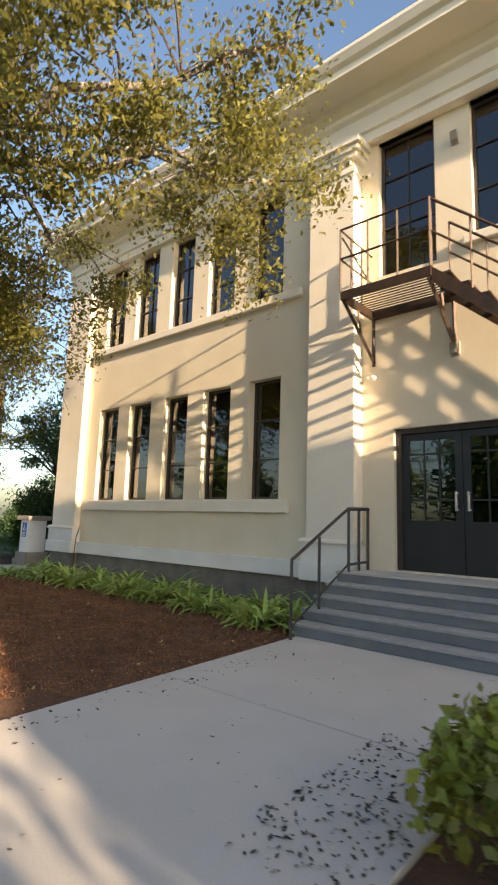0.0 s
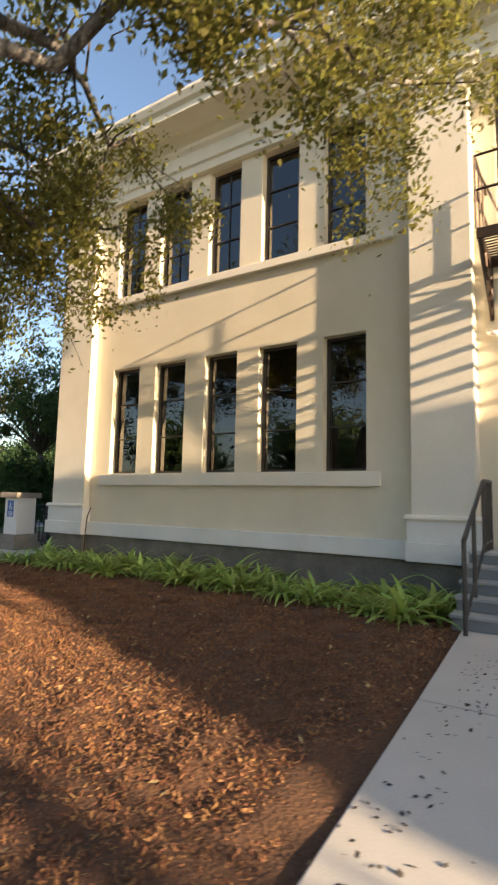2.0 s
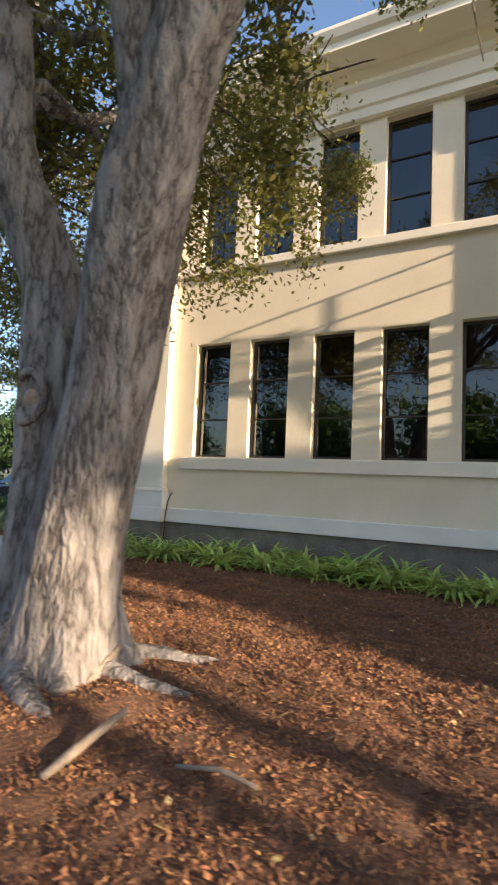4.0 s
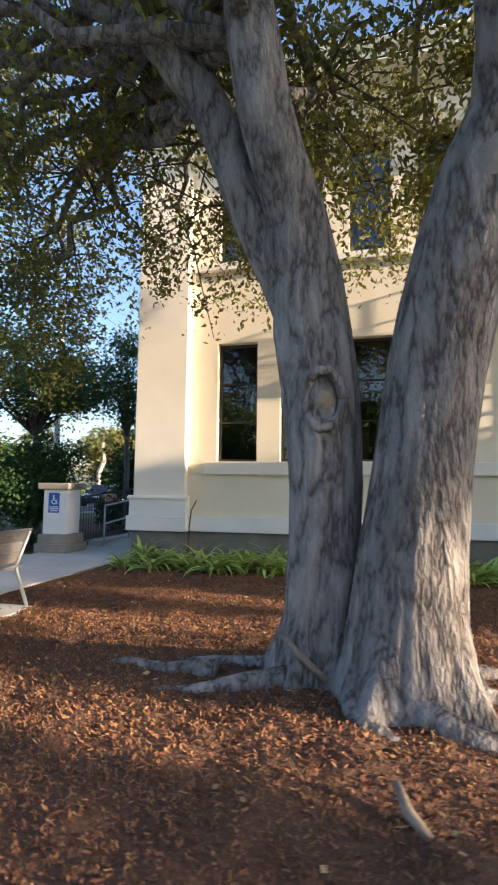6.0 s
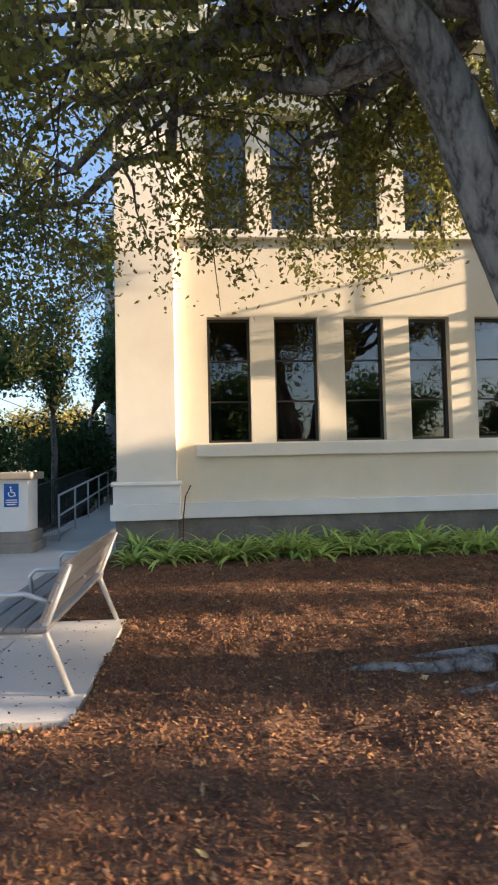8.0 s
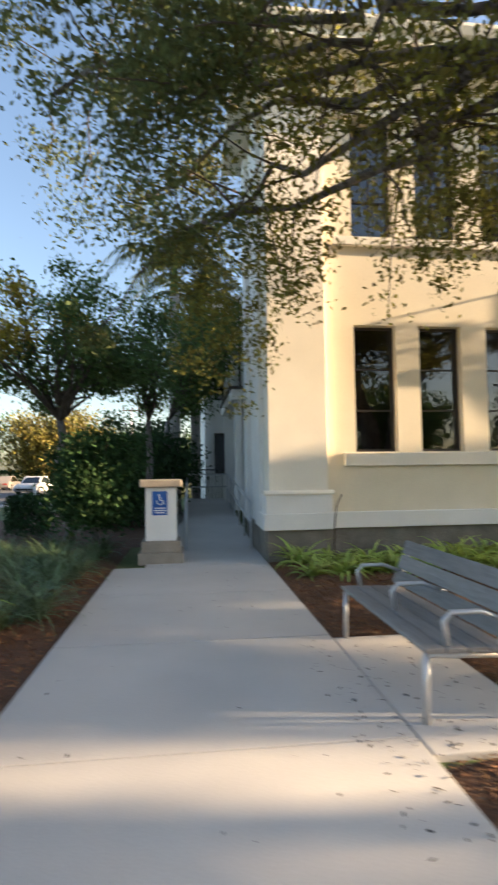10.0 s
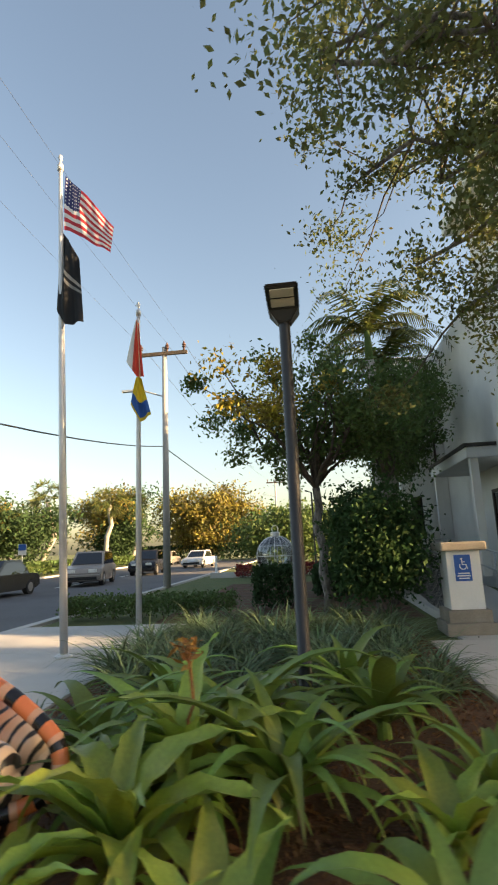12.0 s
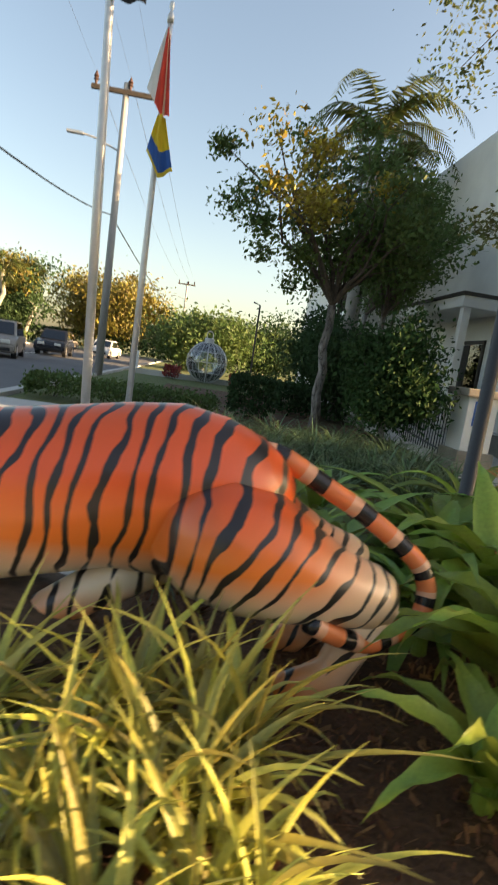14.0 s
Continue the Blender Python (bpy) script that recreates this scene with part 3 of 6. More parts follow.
structure(boxes("wall_south", [(-13.0, 1.0, 25.7, 26.0, -0.1, 9.16)], M_STUCCO), "plain rear wall of the building", "wall")
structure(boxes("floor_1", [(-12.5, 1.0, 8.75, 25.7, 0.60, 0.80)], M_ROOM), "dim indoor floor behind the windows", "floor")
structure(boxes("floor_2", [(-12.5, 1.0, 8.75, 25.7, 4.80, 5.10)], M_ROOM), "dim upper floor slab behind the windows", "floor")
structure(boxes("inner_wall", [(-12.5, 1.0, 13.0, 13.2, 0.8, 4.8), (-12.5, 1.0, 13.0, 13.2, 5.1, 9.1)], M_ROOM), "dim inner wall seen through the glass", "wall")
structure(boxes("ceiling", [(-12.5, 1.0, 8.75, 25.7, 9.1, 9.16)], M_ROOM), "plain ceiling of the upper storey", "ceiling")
wing = structure(empty("rear_wing", (-13.6, 21, 0)), "white two storey rear wing with a porch", "building")
boxes("wing_wall", [(-14.75, -8, 21.0, 32.0, -0.1, 9.16)], M_WHITE, wing)
for xx in (-14.8, -13.9, -13.2):
    boxes("wing_pilaster", [(xx, xx + 0.28, 20.9, 21.0, -0.1, 8.4)], M_WHITE, wing)
boxes("downpipe", [(-13.35, -13.27, 20.84, 20.9, 0.0, 9.0)], M_IRON, wing, "dark downpipe")
for zz in (1.5, 4.6):
    boxes("wing_window", [(-14.4, -13.98, 20.98, 20.995, zz, zz + 1.7)], G_CAR, wing)
porch = structure(empty("side_porch", (-13.3, 15, 0.55)), "white flat porch canopy over the side entrance", "porch")
boxes("canopy", [(-14.3, -12.9, 13.2, 17.6, 3.55, 3.85)], M_WHITE, porch, bev=0.03)
boxes("canopy_edge", [(-14.36, -12.9, 13.14, 17.66, 3.85, 3.93)], M_FRAME, porch)
for yy in (13.3, 17.4):
    boxes("porch_post", [(-14.2, -14.0, yy, yy + 0.2, 0.55, 3.55)], M_WHITE, porch)
door2 = structure(empty("door_2", (-12.92, 15, 0.55)), "glazed white side door under the canopy", "door")
boxes("door_frame", [(-12.96, -12.9, 14.2, 14.3, 0.55, 2.9), (-12.96, -12.9, 15.7, 15.8, 0.55, 2.9), (-12.96, -12.9, 14.3, 15.7, 2.8, 2.9)], M_FRAME, door2)
boxes("pane", [(-12.93, -12.92, 14.32, 15.68, 0.65, 2.78)], G_CAR, door2)

# ---- entrance steps, rail and door ----
steps = structure(empty("entrance_steps", (-3.0, 5.9, 0)), "grey painted concrete steps with pale worn nosings", "stairs")
STEP_Y, TREAD, SX0 = 6.50, 0.30, -4.72
for k in range(5):
    y0 = STEP_Y + TREAD * k
    z1 = 0.155 * (k + 1)
    y1 = y0 + TREAD + 0.02 if k < 4 else 8.42
    boxes("step", [(SX0 + 0.02, -1.2, y0 + 0.02, y1 if k < 4 else 8.62, z1 - 0.155 if k else -0.1, z1 - 0.035)], M_STEP, steps)
    boxes("nosing", [(SX0, -1.18, y0, y1 - 0.01 if k < 4 else 8.62, z1 - 0.035, z1)], M_NOSE if k < 4 else M_CONC, steps, bev=0.006)
for k in range(4):
    y0 = STEP_Y + TREAD * (k + 1)
    boxes("step_fill", [(SX0 + 0.03, -1.2, y0 + 0.03, 8.12, 0.155 * k - (0.1 if k == 0 else 0), 0.155 * (k + 1) - 0.04)], M_STEP, steps)


def bar(bm, a, b, r=0.02):
    """A square bar from a to b."""
    tube(bm, (a, b), r * 1.3, 4)


def entrance_rail(x):
    g = tagged(empty("hand_rail", (x, 6.5, 0)), "dark painted steel handrail beside the entrance steps", "handrail")
    pts = [(x, 6.24, 1.0), (x, 7.70, 1.72), (x, 8.36, 1.74)]
    for a, b in zip(pts, pts[1:]):
        bm = bmesh.new()
        bar(bm, a, b, 0.022)
        part("top_rail", bm, M_RAIL, g)
    for a, b in (((x, 6.26, 0.16), (x, 7.70, 0.88)), ((x, 7.70, 0.88), (x, 8.36, 0.90))):
        bm = bmesh.new()
        bar(bm, a, b, 0.016)
        part("bottom_rail", bm, M_RAIL, g)
    for y, z0, z1 in ((6.24, 0.0, 1.0), (6.9, 0.31, 1.30), (7.72, 0.775, 1.72), (8.04, 0.775, 1.73), (8.34, 0.775, 1.74)):
        bm = bmesh.new()
        bar(bm, (x, y, z0), (x, y, z1), 0.02)
        part("post", bm, M_RAIL, g)


entrance_rail(-4.50)
door = structure(empty("door_1", (-3.03, 8.6, 0.8)), "dark double door with tall gridded glass panels", "door")
x0, x1, z0, z1 = DOOR
boxes("door_frame", [(x0, x0 + 0.09, 8.50, 8.64, z0, z1), (x1 - 0.09, x1, 8.50, 8.64, z0, z1), (x0 + 0.09, x1 - 0.09, 8.50, 8.64, z1 - 0.09, z1)], M_FRAME, door)
for xa, xb, hx in ((x0 + 0.09, -3.035, -3.12), (-3.025, x1 - 0.09, -2.94)):
    leaf = boxes("door_leaf", [(xa, xa + 0.11, 8.54, 8.60, z0, z1 - 0.1), (xb - 0.11, xb, 8.54, 8.60, z0, z1 - 0.1),
                               (xa + 0.11, xb - 0.11, 8.54, 8.60, z0, z0 + 0.78), (xa + 0.11, xb - 0.11, 8.54, 8.60, z1 - 0.2, z1 - 0.1)], M_DOOR, door)
    w = (xb - xa - 0.22) / 3
    boxes("pane", [(xa + 0.11, xb - 0.11, 8.565, 8.575, z0 + 0.78, z1 - 0.2)], G_DOOR, leaf).visible_shadow = False
    for k in (1, 2):
        boxes("glazing_bar", [(xa + 0.11 + w * k - 0.012, xa + 0.11 + w * k + 0.012, 8.55, 8.59, z0 + 0.78, z1 - 0.2)], M_DOOR, leaf)
    for zz in (1.9, 2.62):
        boxes("glazing_bar", [(xa + 0.11, xb - 0.11, 8.552, 8.588, zz - 0.012, zz + 0.012)], M_DOOR, leaf)
    bm = bmesh.new()
    for p, q in (((hx, 8.54, 1.75), (hx, 8.47, 1.75)), ((hx, 8.54, 2.0), (hx, 8.47, 2.0)), ((hx, 8.47, 1.73), (hx, 8.47, 2.02))):
        bar(bm, p, q, 0.014)
    part("door_handle", bm, M_STEEL, leaf, "bright steel pull handle")


# ---- fire escape ----
def fire_escape():
    g = tagged(empty("fire_escape", (-3.8, 8.4, 5.0)), "rusty black iron fire escape with a slatted landing", "fire escape")
    px0, px1, py0, py1, pz = -4.45, -3.0, 7.35, 8.42, 5.12
    for rows in ((px0, px1, py0, py0 + 0.05), (px0, px1, py1 - 0.05, py1), (px0, px0 + 0.05, py0 + 0.05, py1 - 0.05), (px1 - 0.05, px1, py0 + 0.05, py1 - 0.05)):
        boxes("landing_beam", [(*rows, pz - 0.14, pz)], M_IRON, g)
    for k in range(11):
        yy = py0 + 0.08 + k * 0.088
        boxes("slat", [(px0 + 0.05, px1 - 0.05, yy, yy + 0.022, pz - 0.018, pz - 0.004)], M_IRON, g)
    for xx in (px0 + 0.04, px1 - 0.04):
        for a, b, r in (((xx, py0 + 0.03, pz - 0.14), (xx, py1, 4.22), 0.025), ((xx, py1 - 0.02, pz - 0.14), (xx, py1 - 0.02, 4.15), 0.025),
                        ((xx, 7.85, pz - 0.14), (xx, 7.95, 4.60), 0.016)):
            bm = bmesh.new()
            bar(bm, a, b, r)
            part("bracket", bm, M_IRON, g)
    top = pz + 1.05
    def rod(name, a, b, r=0.016):
        bm = bmesh.new()
        bar(bm, a, b, r)
        part(name, bm, M_IRON, g)
    for zz in (top, pz + 0.55):
        rod("rail", (px0, py0, zz), (px1, py0, zz))
        rod("rail", (px0, py0, zz), (px0, py1, zz))
    for xx in (px0, px0 + 0.48, px0 + 0.96, px1):
        rod("baluster", (xx, py0, pz), (xx, py0, top), 0.014)
    for yy in (7.7, 8.05):
        rod("baluster", (px0, yy, pz), (px0, yy, top), 0.014)
    rod("brace", (px0, py0 + 0.05, pz + 0.95), (px0 + 0.35, py0 + 0.5, pz + 0.1), 0.012)
    # the flight down along the wall
    run, n = 4.3, 17
    drop = 3.75
    for yy in (7.40, 8.15):
        bm = bmesh.new()
        prism(bm, [(px1, pz - 0.22), (px1, pz), (px1 + run, pz - drop), (px1 + run, pz - drop - 0.22)], yy - 0.02, yy + 0.02, "y")
        part("stringer", bm, M_IRON, g)
        rod("rail", (px1, yy, top), (px1 + run, yy, top - drop))
        rod("rail", (px1, yy, pz + 0.55), (px1 + run, yy, pz + 0.55 - drop), 0.013)
        for k in range(9):
            f = k / 8.0
            rod("baluster", (px1 + run * f, yy, pz - drop * f), (px1 + run * f, yy, top - drop * f), 0.012)
    for k in range(n):
        f = (k + 0.5) / n
        boxes("tread", [(px1 + run * f - 0.12, px1 + run * f + 0.12, 7.42, 8.13, pz - drop * f - 0.03, pz - drop * f)], M_IRON, g)
    rod("support_post", (px1 + run, 7.4, 0.0), (px1 + run, 7.4, pz - drop), 0.03)
    rod("support_post", (px1 + run, 8.15, 0.0), (px1 + run, 8.15, pz - drop), 0.03)
    return g


fire_escape()


def wall_light(x, z):
    g = tagged(empty("wall_light", (x, 8.42, z)), "small grey box light fixed to the stucco", "wall light")
    boxes("back_plate", [(x - 0.07, x + 0.07, 8.40, 8.42, z - 0.11, z + 0.11)], M_ALU, g)
    boxes("housing", [(x - 0.055, x + 0.055, 8.31, 8.40, z - 0.09, z + 0.09)], M_STONE, g, bev=0.012)


def cctv(x, y, z):
    g = tagged(empty("security_camera", (x, y, z)), "small white security camera on a wall bracket", "security camera")
    boxes("mount", [(x - 0.03, x + 0.03, y - 0.06, y, z - 0.03, z + 0.03)], M_WHITE, g, bev=0.006)
    bm = bmesh.new()
    tube(bm, ((x - 0.05, y - 0.08, z + 0.01), (x + 0.08, y - 0.13, z - 0.03)), (0.035, 0.035), 10)
    part("camera_body", bm, M_WHITE, g, smooth=True)


wall_light(-3.05, 4.2)
wall_light(-2.95, 7.75)
cctv(-4.42, 8.42, 3.95)
cctv(-4.45, 8.42, 7.7)
bm = bmesh.new()
tube(bm, ((-12.88, 8.2, 0.05), (-12.86, 8.2, 0.6), (-12.82, 8.2, 0.95), (-12.72, 8.2, 1.15)), 0.012, 6)
tagged(part("cable", bm, M_IRON), "thin dark cable rising against the wall foot", "cable")
boxes_ob = boxes("conduit_stub", [(-12.86, -12.78, 8.30, 8.36, 5.62, 5.80)], M_STONE)
tagged(boxes_ob, "small grey conduit stub under the sill end", "conduit")

# ---- ramp, rails, sign pedestal ----
bm = bmesh.new()
prism(bm, [(9.8, -0.1), (9.8, 0.0), (16.4, 0.55), (19.5, 0.55), (19.5, -0.1)], -15.62, -14.12, "x")
structure(part("ramp", bm, M_CONC), "concrete access ramp rising beside the building", "ramp")


def ramp_z(y):
    return 0.0 if y < 9.8 else min(0.55, 0.55 * (y - 9.8) / 6.6)


def ramp_rail(x, y0, y1, material, label, turn=0.0, h=0.95, step=1.3):
    g = tagged(empty("ramp_rail", (x, y0, 0)), label, "railing")
    for hh in (h, h * 0.55):
        bm = bmesh.new()
        pts = [(x, y0, ramp_z(y0) + hh), (x, 16.4, ramp_z(16.4) + hh), (x, y1, ramp_z(y1) + hh)]
        if turn:
            pts.append((x + turn, y1, ramp_z(y1) + hh))
        tube(bm, pts, 0.024, 8)
        part("rail", bm, material, g, smooth=True)
    for y in np.arange(y0, y1 + 0.01, step):
        bm = bmesh.new()
        tube(bm, ((x, y, ramp_z(y) - 0.02), (x, y, ramp_z(y) + h)), 0.022, 8)
        part("post", bm, material, g, smooth=True)
    if turn:
        for f in (0.5, 1.0):
            bm = bmesh.new()
            tube(bm, ((x + turn * f, y1, ramp_z(y1) - 0.02), (x + turn * f, y1, ramp_z(y1) + h)), 0.022, 8)
            part("post", bm, material, g, smooth=True)


ramp_rail(-15.52, 9.75, 16.9, M_STEEL, "grey steel tube rail on the ramp", turn=1.35)
ramp_rail(-14.2, 9.75, 16.2, M_STEEL, "grey steel tube rail along the wall side of the ramp")
fence = tagged(empty("ramp_fence", (-15.95, 9.2, 0)), "black iron picket fence beside the ramp", "fence")
for zz, yy0, yy1 in ((0.15, 9.0, 19.5), (1.12, 9.0, 19.5)):
    bm = bmesh.new()
    tube(bm, ((-15.92, yy0, ramp_z(yy0) + zz), (-15.92, 16.4, ramp_z(16.4) + zz), (-15.92, yy1, ramp_z(yy1) + zz)), 0.022, 4)
    part("rail", bm, M_RAIL, fence)
for y in np.arange(9.0, 19.5, 0.12):
    boxes("picket", [(-15.928, -15.912, y, y + 0.016, ramp_z(y) - 0.02 if y > 9.8 else 0.0, ramp_z(y) + 1.14)], M_RAIL, fence)
for x in np.arange(-15.9, -14.2, 0.12):
    boxes("picket", [(x, x + 0.016, 19.3, 19.316, 0.5, 1.66)], M_RAIL, fence)
bm = bmesh.new()
tube(bm, ((-15.92, 19.31, 1.66), (-14.2, 19.31, 1.66)), 0.022, 4)
part("rail", bm, M_RAIL, fence)
structure(boxes("ramp_wall", [(-16.05, -15.62, 9.8, 19.5, -0.1, 0.12)], M_CONC), "low concrete edge below the ramp fence", "wall")


def pedestal():
    x0, x1, y0, y1 = -16.22, -15.68, 8.38, 8.92
    g = tagged(empty("sign_pedestal", (-15.95, 8.65, 0)), "white stucco pedestal with stone cap and base", "pedestal")
    boxes("base", [(x0 - 0.12, x1 + 0.12, y0 - 0.12, y1 + 0.12, -0.02, 0.18), (x0 - 0.07, x1 + 0.07, y0 - 0.07, y1 + 0.07, 0.18, 0.38)], M_STONE, g, bev=0.015)
    boxes("body", [(x0, x1, y0, y1, 0.38, 1.32)], M_WHITE, g, bev=0.01)
    boxes("cap", [(x0 - 0.10, x1 + 0.10, y0 - 0.10, y1 + 0.10, 1.32, 1.46)], M_STONE, g, bev=0.03)
    s = tagged(empty("access_sign", (-15.97, y0, 1.04)), "blue access sign with a white wheelchair symbol", "sign")
    sx0, sx1, sz0, sz1, sy = -16.10, -15.84, 0.83, 1.25, y0
    boxes("sign_plate", [(sx0, sx1, sy - 0.008, sy - 0.002, sz0, sz1)], M_BLUE, s)
    cx, cz, yy = -15.965, 1.09, sy - 0.0115
    bm = bmesh.new()
    def stroke(a, b, r=0.009):
        tube(bm, ((a[0], yy, a[1]), (b[0], yy, b[1])), r, 5)
    for k in range(9):
        a0, a1 = radians(150 + 26 * k), radians(150 + 26 * (k + 1))
        stroke((cx + 0.055 * math.cos(a0), cz - 0.02 + 0.055 * math.sin(a0)), (cx + 0.055 * math.cos(a1), cz - 0.02 + 0.055 * math.sin(a1)))
    stroke((cx - 0.015, cz + 0.07), (cx - 0.01, cz + 0.005))
    stroke((cx - 0.01, cz + 0.005), (cx + 0.045, cz + 0.0))
    stroke((cx + 0.045, cz), (cx + 0.07, cz - 0.07))
    stroke((cx - 0.015, cz + 0.045), (cx + 0.03, cz + 0.045), 0.007)
    tube(bm, ((cx - 0.017, yy - 0.001, cz + 0.093), (cx - 0.017, yy + 0.003, cz + 0.093)), 0.016, 10)
    part("wheelchair_symbol", bm, M_SIGNW, s)
    for k, (zz, wd) in enumerate(((0.955, 0.19), (0.915, 0.21), (0.875, 0.17))):
        boxes("text_bar", [(cx - wd / 2, cx + wd / 2, sy - 0.0115, sy - 0.009, zz - 0.012, zz + 0.008)], M_SIGNW, s)


pedestal()


# ---- bench ----
def bench():
    g = tagged(empty("park_bench", (-13.6, 3.05, 0)), "grey slatted bench with pale aluminium frame and armrests", "bench")
    ya, yb = 2.2, 3.9
    def rod(name, pts, r=0.02):
        bm = bmesh.new()
        tube(bm, pts, r, 6)
        part(name, bm, M_ALU, g, smooth=True)
    for y in (ya, yb):
        rod("front_leg", ((-13.98, y, 0.0), (-13.97, y, 0.43)), 0.022)
        rod("back_leg", ((-13.30, y, 0.0), (-13.46, y, 0.40), (-13.46, y, 0.47), (-13.30, y, 0.86)), (0.022, 0.026, 0.026, 0.02))
        rod("seat_support", ((-13.97, y, 0.42), (-13.45, y, 0.40)), 0.022)
    for y in (ya, (ya + yb) / 2, yb):
        rod("armrest", ((-13.82, y, 0.44), (-13.85, y, 0.62), (-13.80, y, 0.675), (-13.6, y, 0.675), (-13.40, y, 0.60)), 0.018)
    for k in range(4):
        x = -14.0 + 0.145 * k
        boxes("seat_slat", [(x, x + 0.13, ya - 0.06, yb + 0.06, 0.445 - 0.004 * k, 0.475 - 0.004 * k)], M_WOOD, g, bev=0.006)
    for k in range(3):
        f0, f1 = 0.05 + 0.32 * k, 0.05 + 0.32 * k + 0.29
        bm = bmesh.new()
        def at(f, o):
            return (-13.47 + 0.17 * f - o * 0.92, 0.47 + 0.42 * f + 0.38 * o)
        prism(bm, [at(f0, 0.0), at(f1, 0.0), at(f1, 0.028), at(f0, 0.028)], ya - 0.06, yb + 0.06, "y")
        part("back_slat", bm, M_WOOD, g)


bench()


# ---- trees ----
def limb(bm, a, b, r0, r1, rng, sag=0.15, n=6, seg=7, crook=1.0):
    """A crooked tapering limb from a to b; returns its points."""
    a, b = Vector(a), Vector(b)
    L = (b - a).length
    pts = []
    for i in range(n + 1):
        f = i / n
        p = a.lerp(b, f)
        w = math.sin(math.pi * f) * L
        p += Vector((rng.normal() * 0.05 * crook, rng.normal() * 0.05 * crook, sag + rng.normal() * 0.04 * crook)) * w
        pts.append(p)
    tube(bm, pts, [r0 + (r1 - r0) * (i / n) ** 0.8 for i in range(n + 1)], seg)
    return pts


def crown(name, ends, per, spread, leaf, rng, material, parent, label="", keep=None, flat=0.75):
    cs = []
    for p in ends:
        k = int(per * rng.uniform(0.6, 1.4))
        cs.append(np.array(p) + rng.normal(size=(k, 3)) * spread * np.array((1, 1, flat)) * rng.uniform(0.6, 1.25))
    cs = np.concatenate(cs)
    if keep is not None:
        cs = cs[keep(cs)]
    return tagged(quads(name, leaf_quads(rng, cs, leaf, leaf * 0.5), material, parent, label), kind="stuff")


def old_tree():
    rng = np.random.default_rng(11)
    g = tagged(empty("oak_tree", (-9.4, 2.3, 0.1)), "old grey twin trunk oak with spreading leafy limbs", "tree")
    bm = bmesh.new()
    # the flared foot and the two trunks
    right = [(-9.17, 1.98, -0.08), (-9.17, 1.98, 0.12), (-9.16, 1.99, 0.32), (-9.15, 2.00, 0.6), (-9.12, 2.02, 1.0), (-9.07, 2.05, 1.4), (-9.01, 2.09, 1.8), (-8.94, 2.11, 2.2), (-8.86, 2.07, 2.6), (-8.745, 1.99, 3.0), (-8.62, 1.93, 3.4), (-8.45, 1.86, 3.8), (-8.24, 1.79, 4.2), (-7.98, 1.74, 4.7), (-7.6, 1.75, 5.4)]
    left = [(-9.74, 2.19, -0.08), (-9.73, 2.19, 0.15), (-9.71, 2.19, 0.5), (-9.70, 2.19, 1.0), (-9.695, 2.21, 1.4), (-9.71, 2.23, 1.8), (-9.745, 2.28, 2.2), (-9.81, 2.32, 2.6), (-9.84, 2.28, 3.0), (-9.90, 2.15, 3.4), (-10.02, 2.0, 3.8), (-10.12, 1.94, 4.2), (-10.2, 1.95, 4.7), (-10.32, 2.0, 5.5)]
    side = [(-9.78, 2.33, 2.35), (-9.86, 2.37, 2.7), (-9.99, 2.37, 3.05), (-10.17, 2.33, 3.4), (-10.35, 2.28, 3.8), (-10.5, 2.25, 4.2), (-10.7, 2.24, 4.6), (-11.15, 2.2, 5.2)]
    fork = [(-8.60, 1.92, 3.45), (-8.53, 1.84, 3.8), (-8.52, 1.72, 4.2), (-8.56, 1.6, 4.7), (-8.7, 1.45, 5.5)]
    rr = [0.56, 0.47, 0.40, 0.36, 0.335, 0.318, 0.31, 0.31, 0.312, 0.32, 0.315, 0.285, 0.26, 0.24, 0.20]
    rl = [0.40, 0.31, 0.265, 0.25, 0.255, 0.265, 0.28, 0.285, 0.25, 0.215, 0.20, 0.20, 0.20, 0.17]
    rs = [0.20, 0.23, 0.225, 0.205, 0.19, 0.18, 0.165, 0.14]
    rf = [0.22, 0.21, 0.19, 0.17, 0.13]
    seg = 96
    for pts, rad in ((right, rr), (left, rl), (side, rs), (fork, rf)):
        fine_p, fine_r = [], []
        for i in range(len(pts) - 1):
            for k in range(9):
                f = k / 9
                fine_p.append(Vector(pts[i]).lerp(Vector(pts[i + 1]), f))
                fine_r.append(rad[i] * (1 - f) + rad[i + 1] * f)
        fine_p.append(Vector(pts[-1]))
        fine_r.append(rad[-1])
        rings = tube(bm, fine_p, fine_r, seg)
        for i, ring in enumerate(rings):
            c = fine_p[i]
            for k, v in enumerate(ring):
                a = 2 * math.pi * k / seg
                d = (v.co - c)
                flare = max(0.0, 0.55 - c.z) * 0.7 * max(0.0, math.sin(a * 5 + 0.6)) ** 2
                ca, sa = math.cos(a) * 5.5 * rad[0] / 0.56, math.sin(a) * 5.5 * rad[0] / 0.56
                warp = 0.5 * noise.noise((ca, sa, c.z * 1.1 + 9))
                crack = abs(noise.noise((ca * 1.5 + warp, sa * 1.5, c.z * 0.75))) + 0.45 * abs(noise.noise((ca * 3.2, sa * 3.2 + warp, c.z * 1.9)))
                swell = 0.06 * noise.noise((math.cos(a) * 1.6, math.sin(a) * 1.6, c.z * 0.9))
                v.co = c + d * (1 + flare + swell + 0.16 * min(crack, 0.42) - 0.04)
    part("trunk", bm, M_BARK, g, smooth=True)
    # the knot where a limb was cut
    bm = bmesh.new()
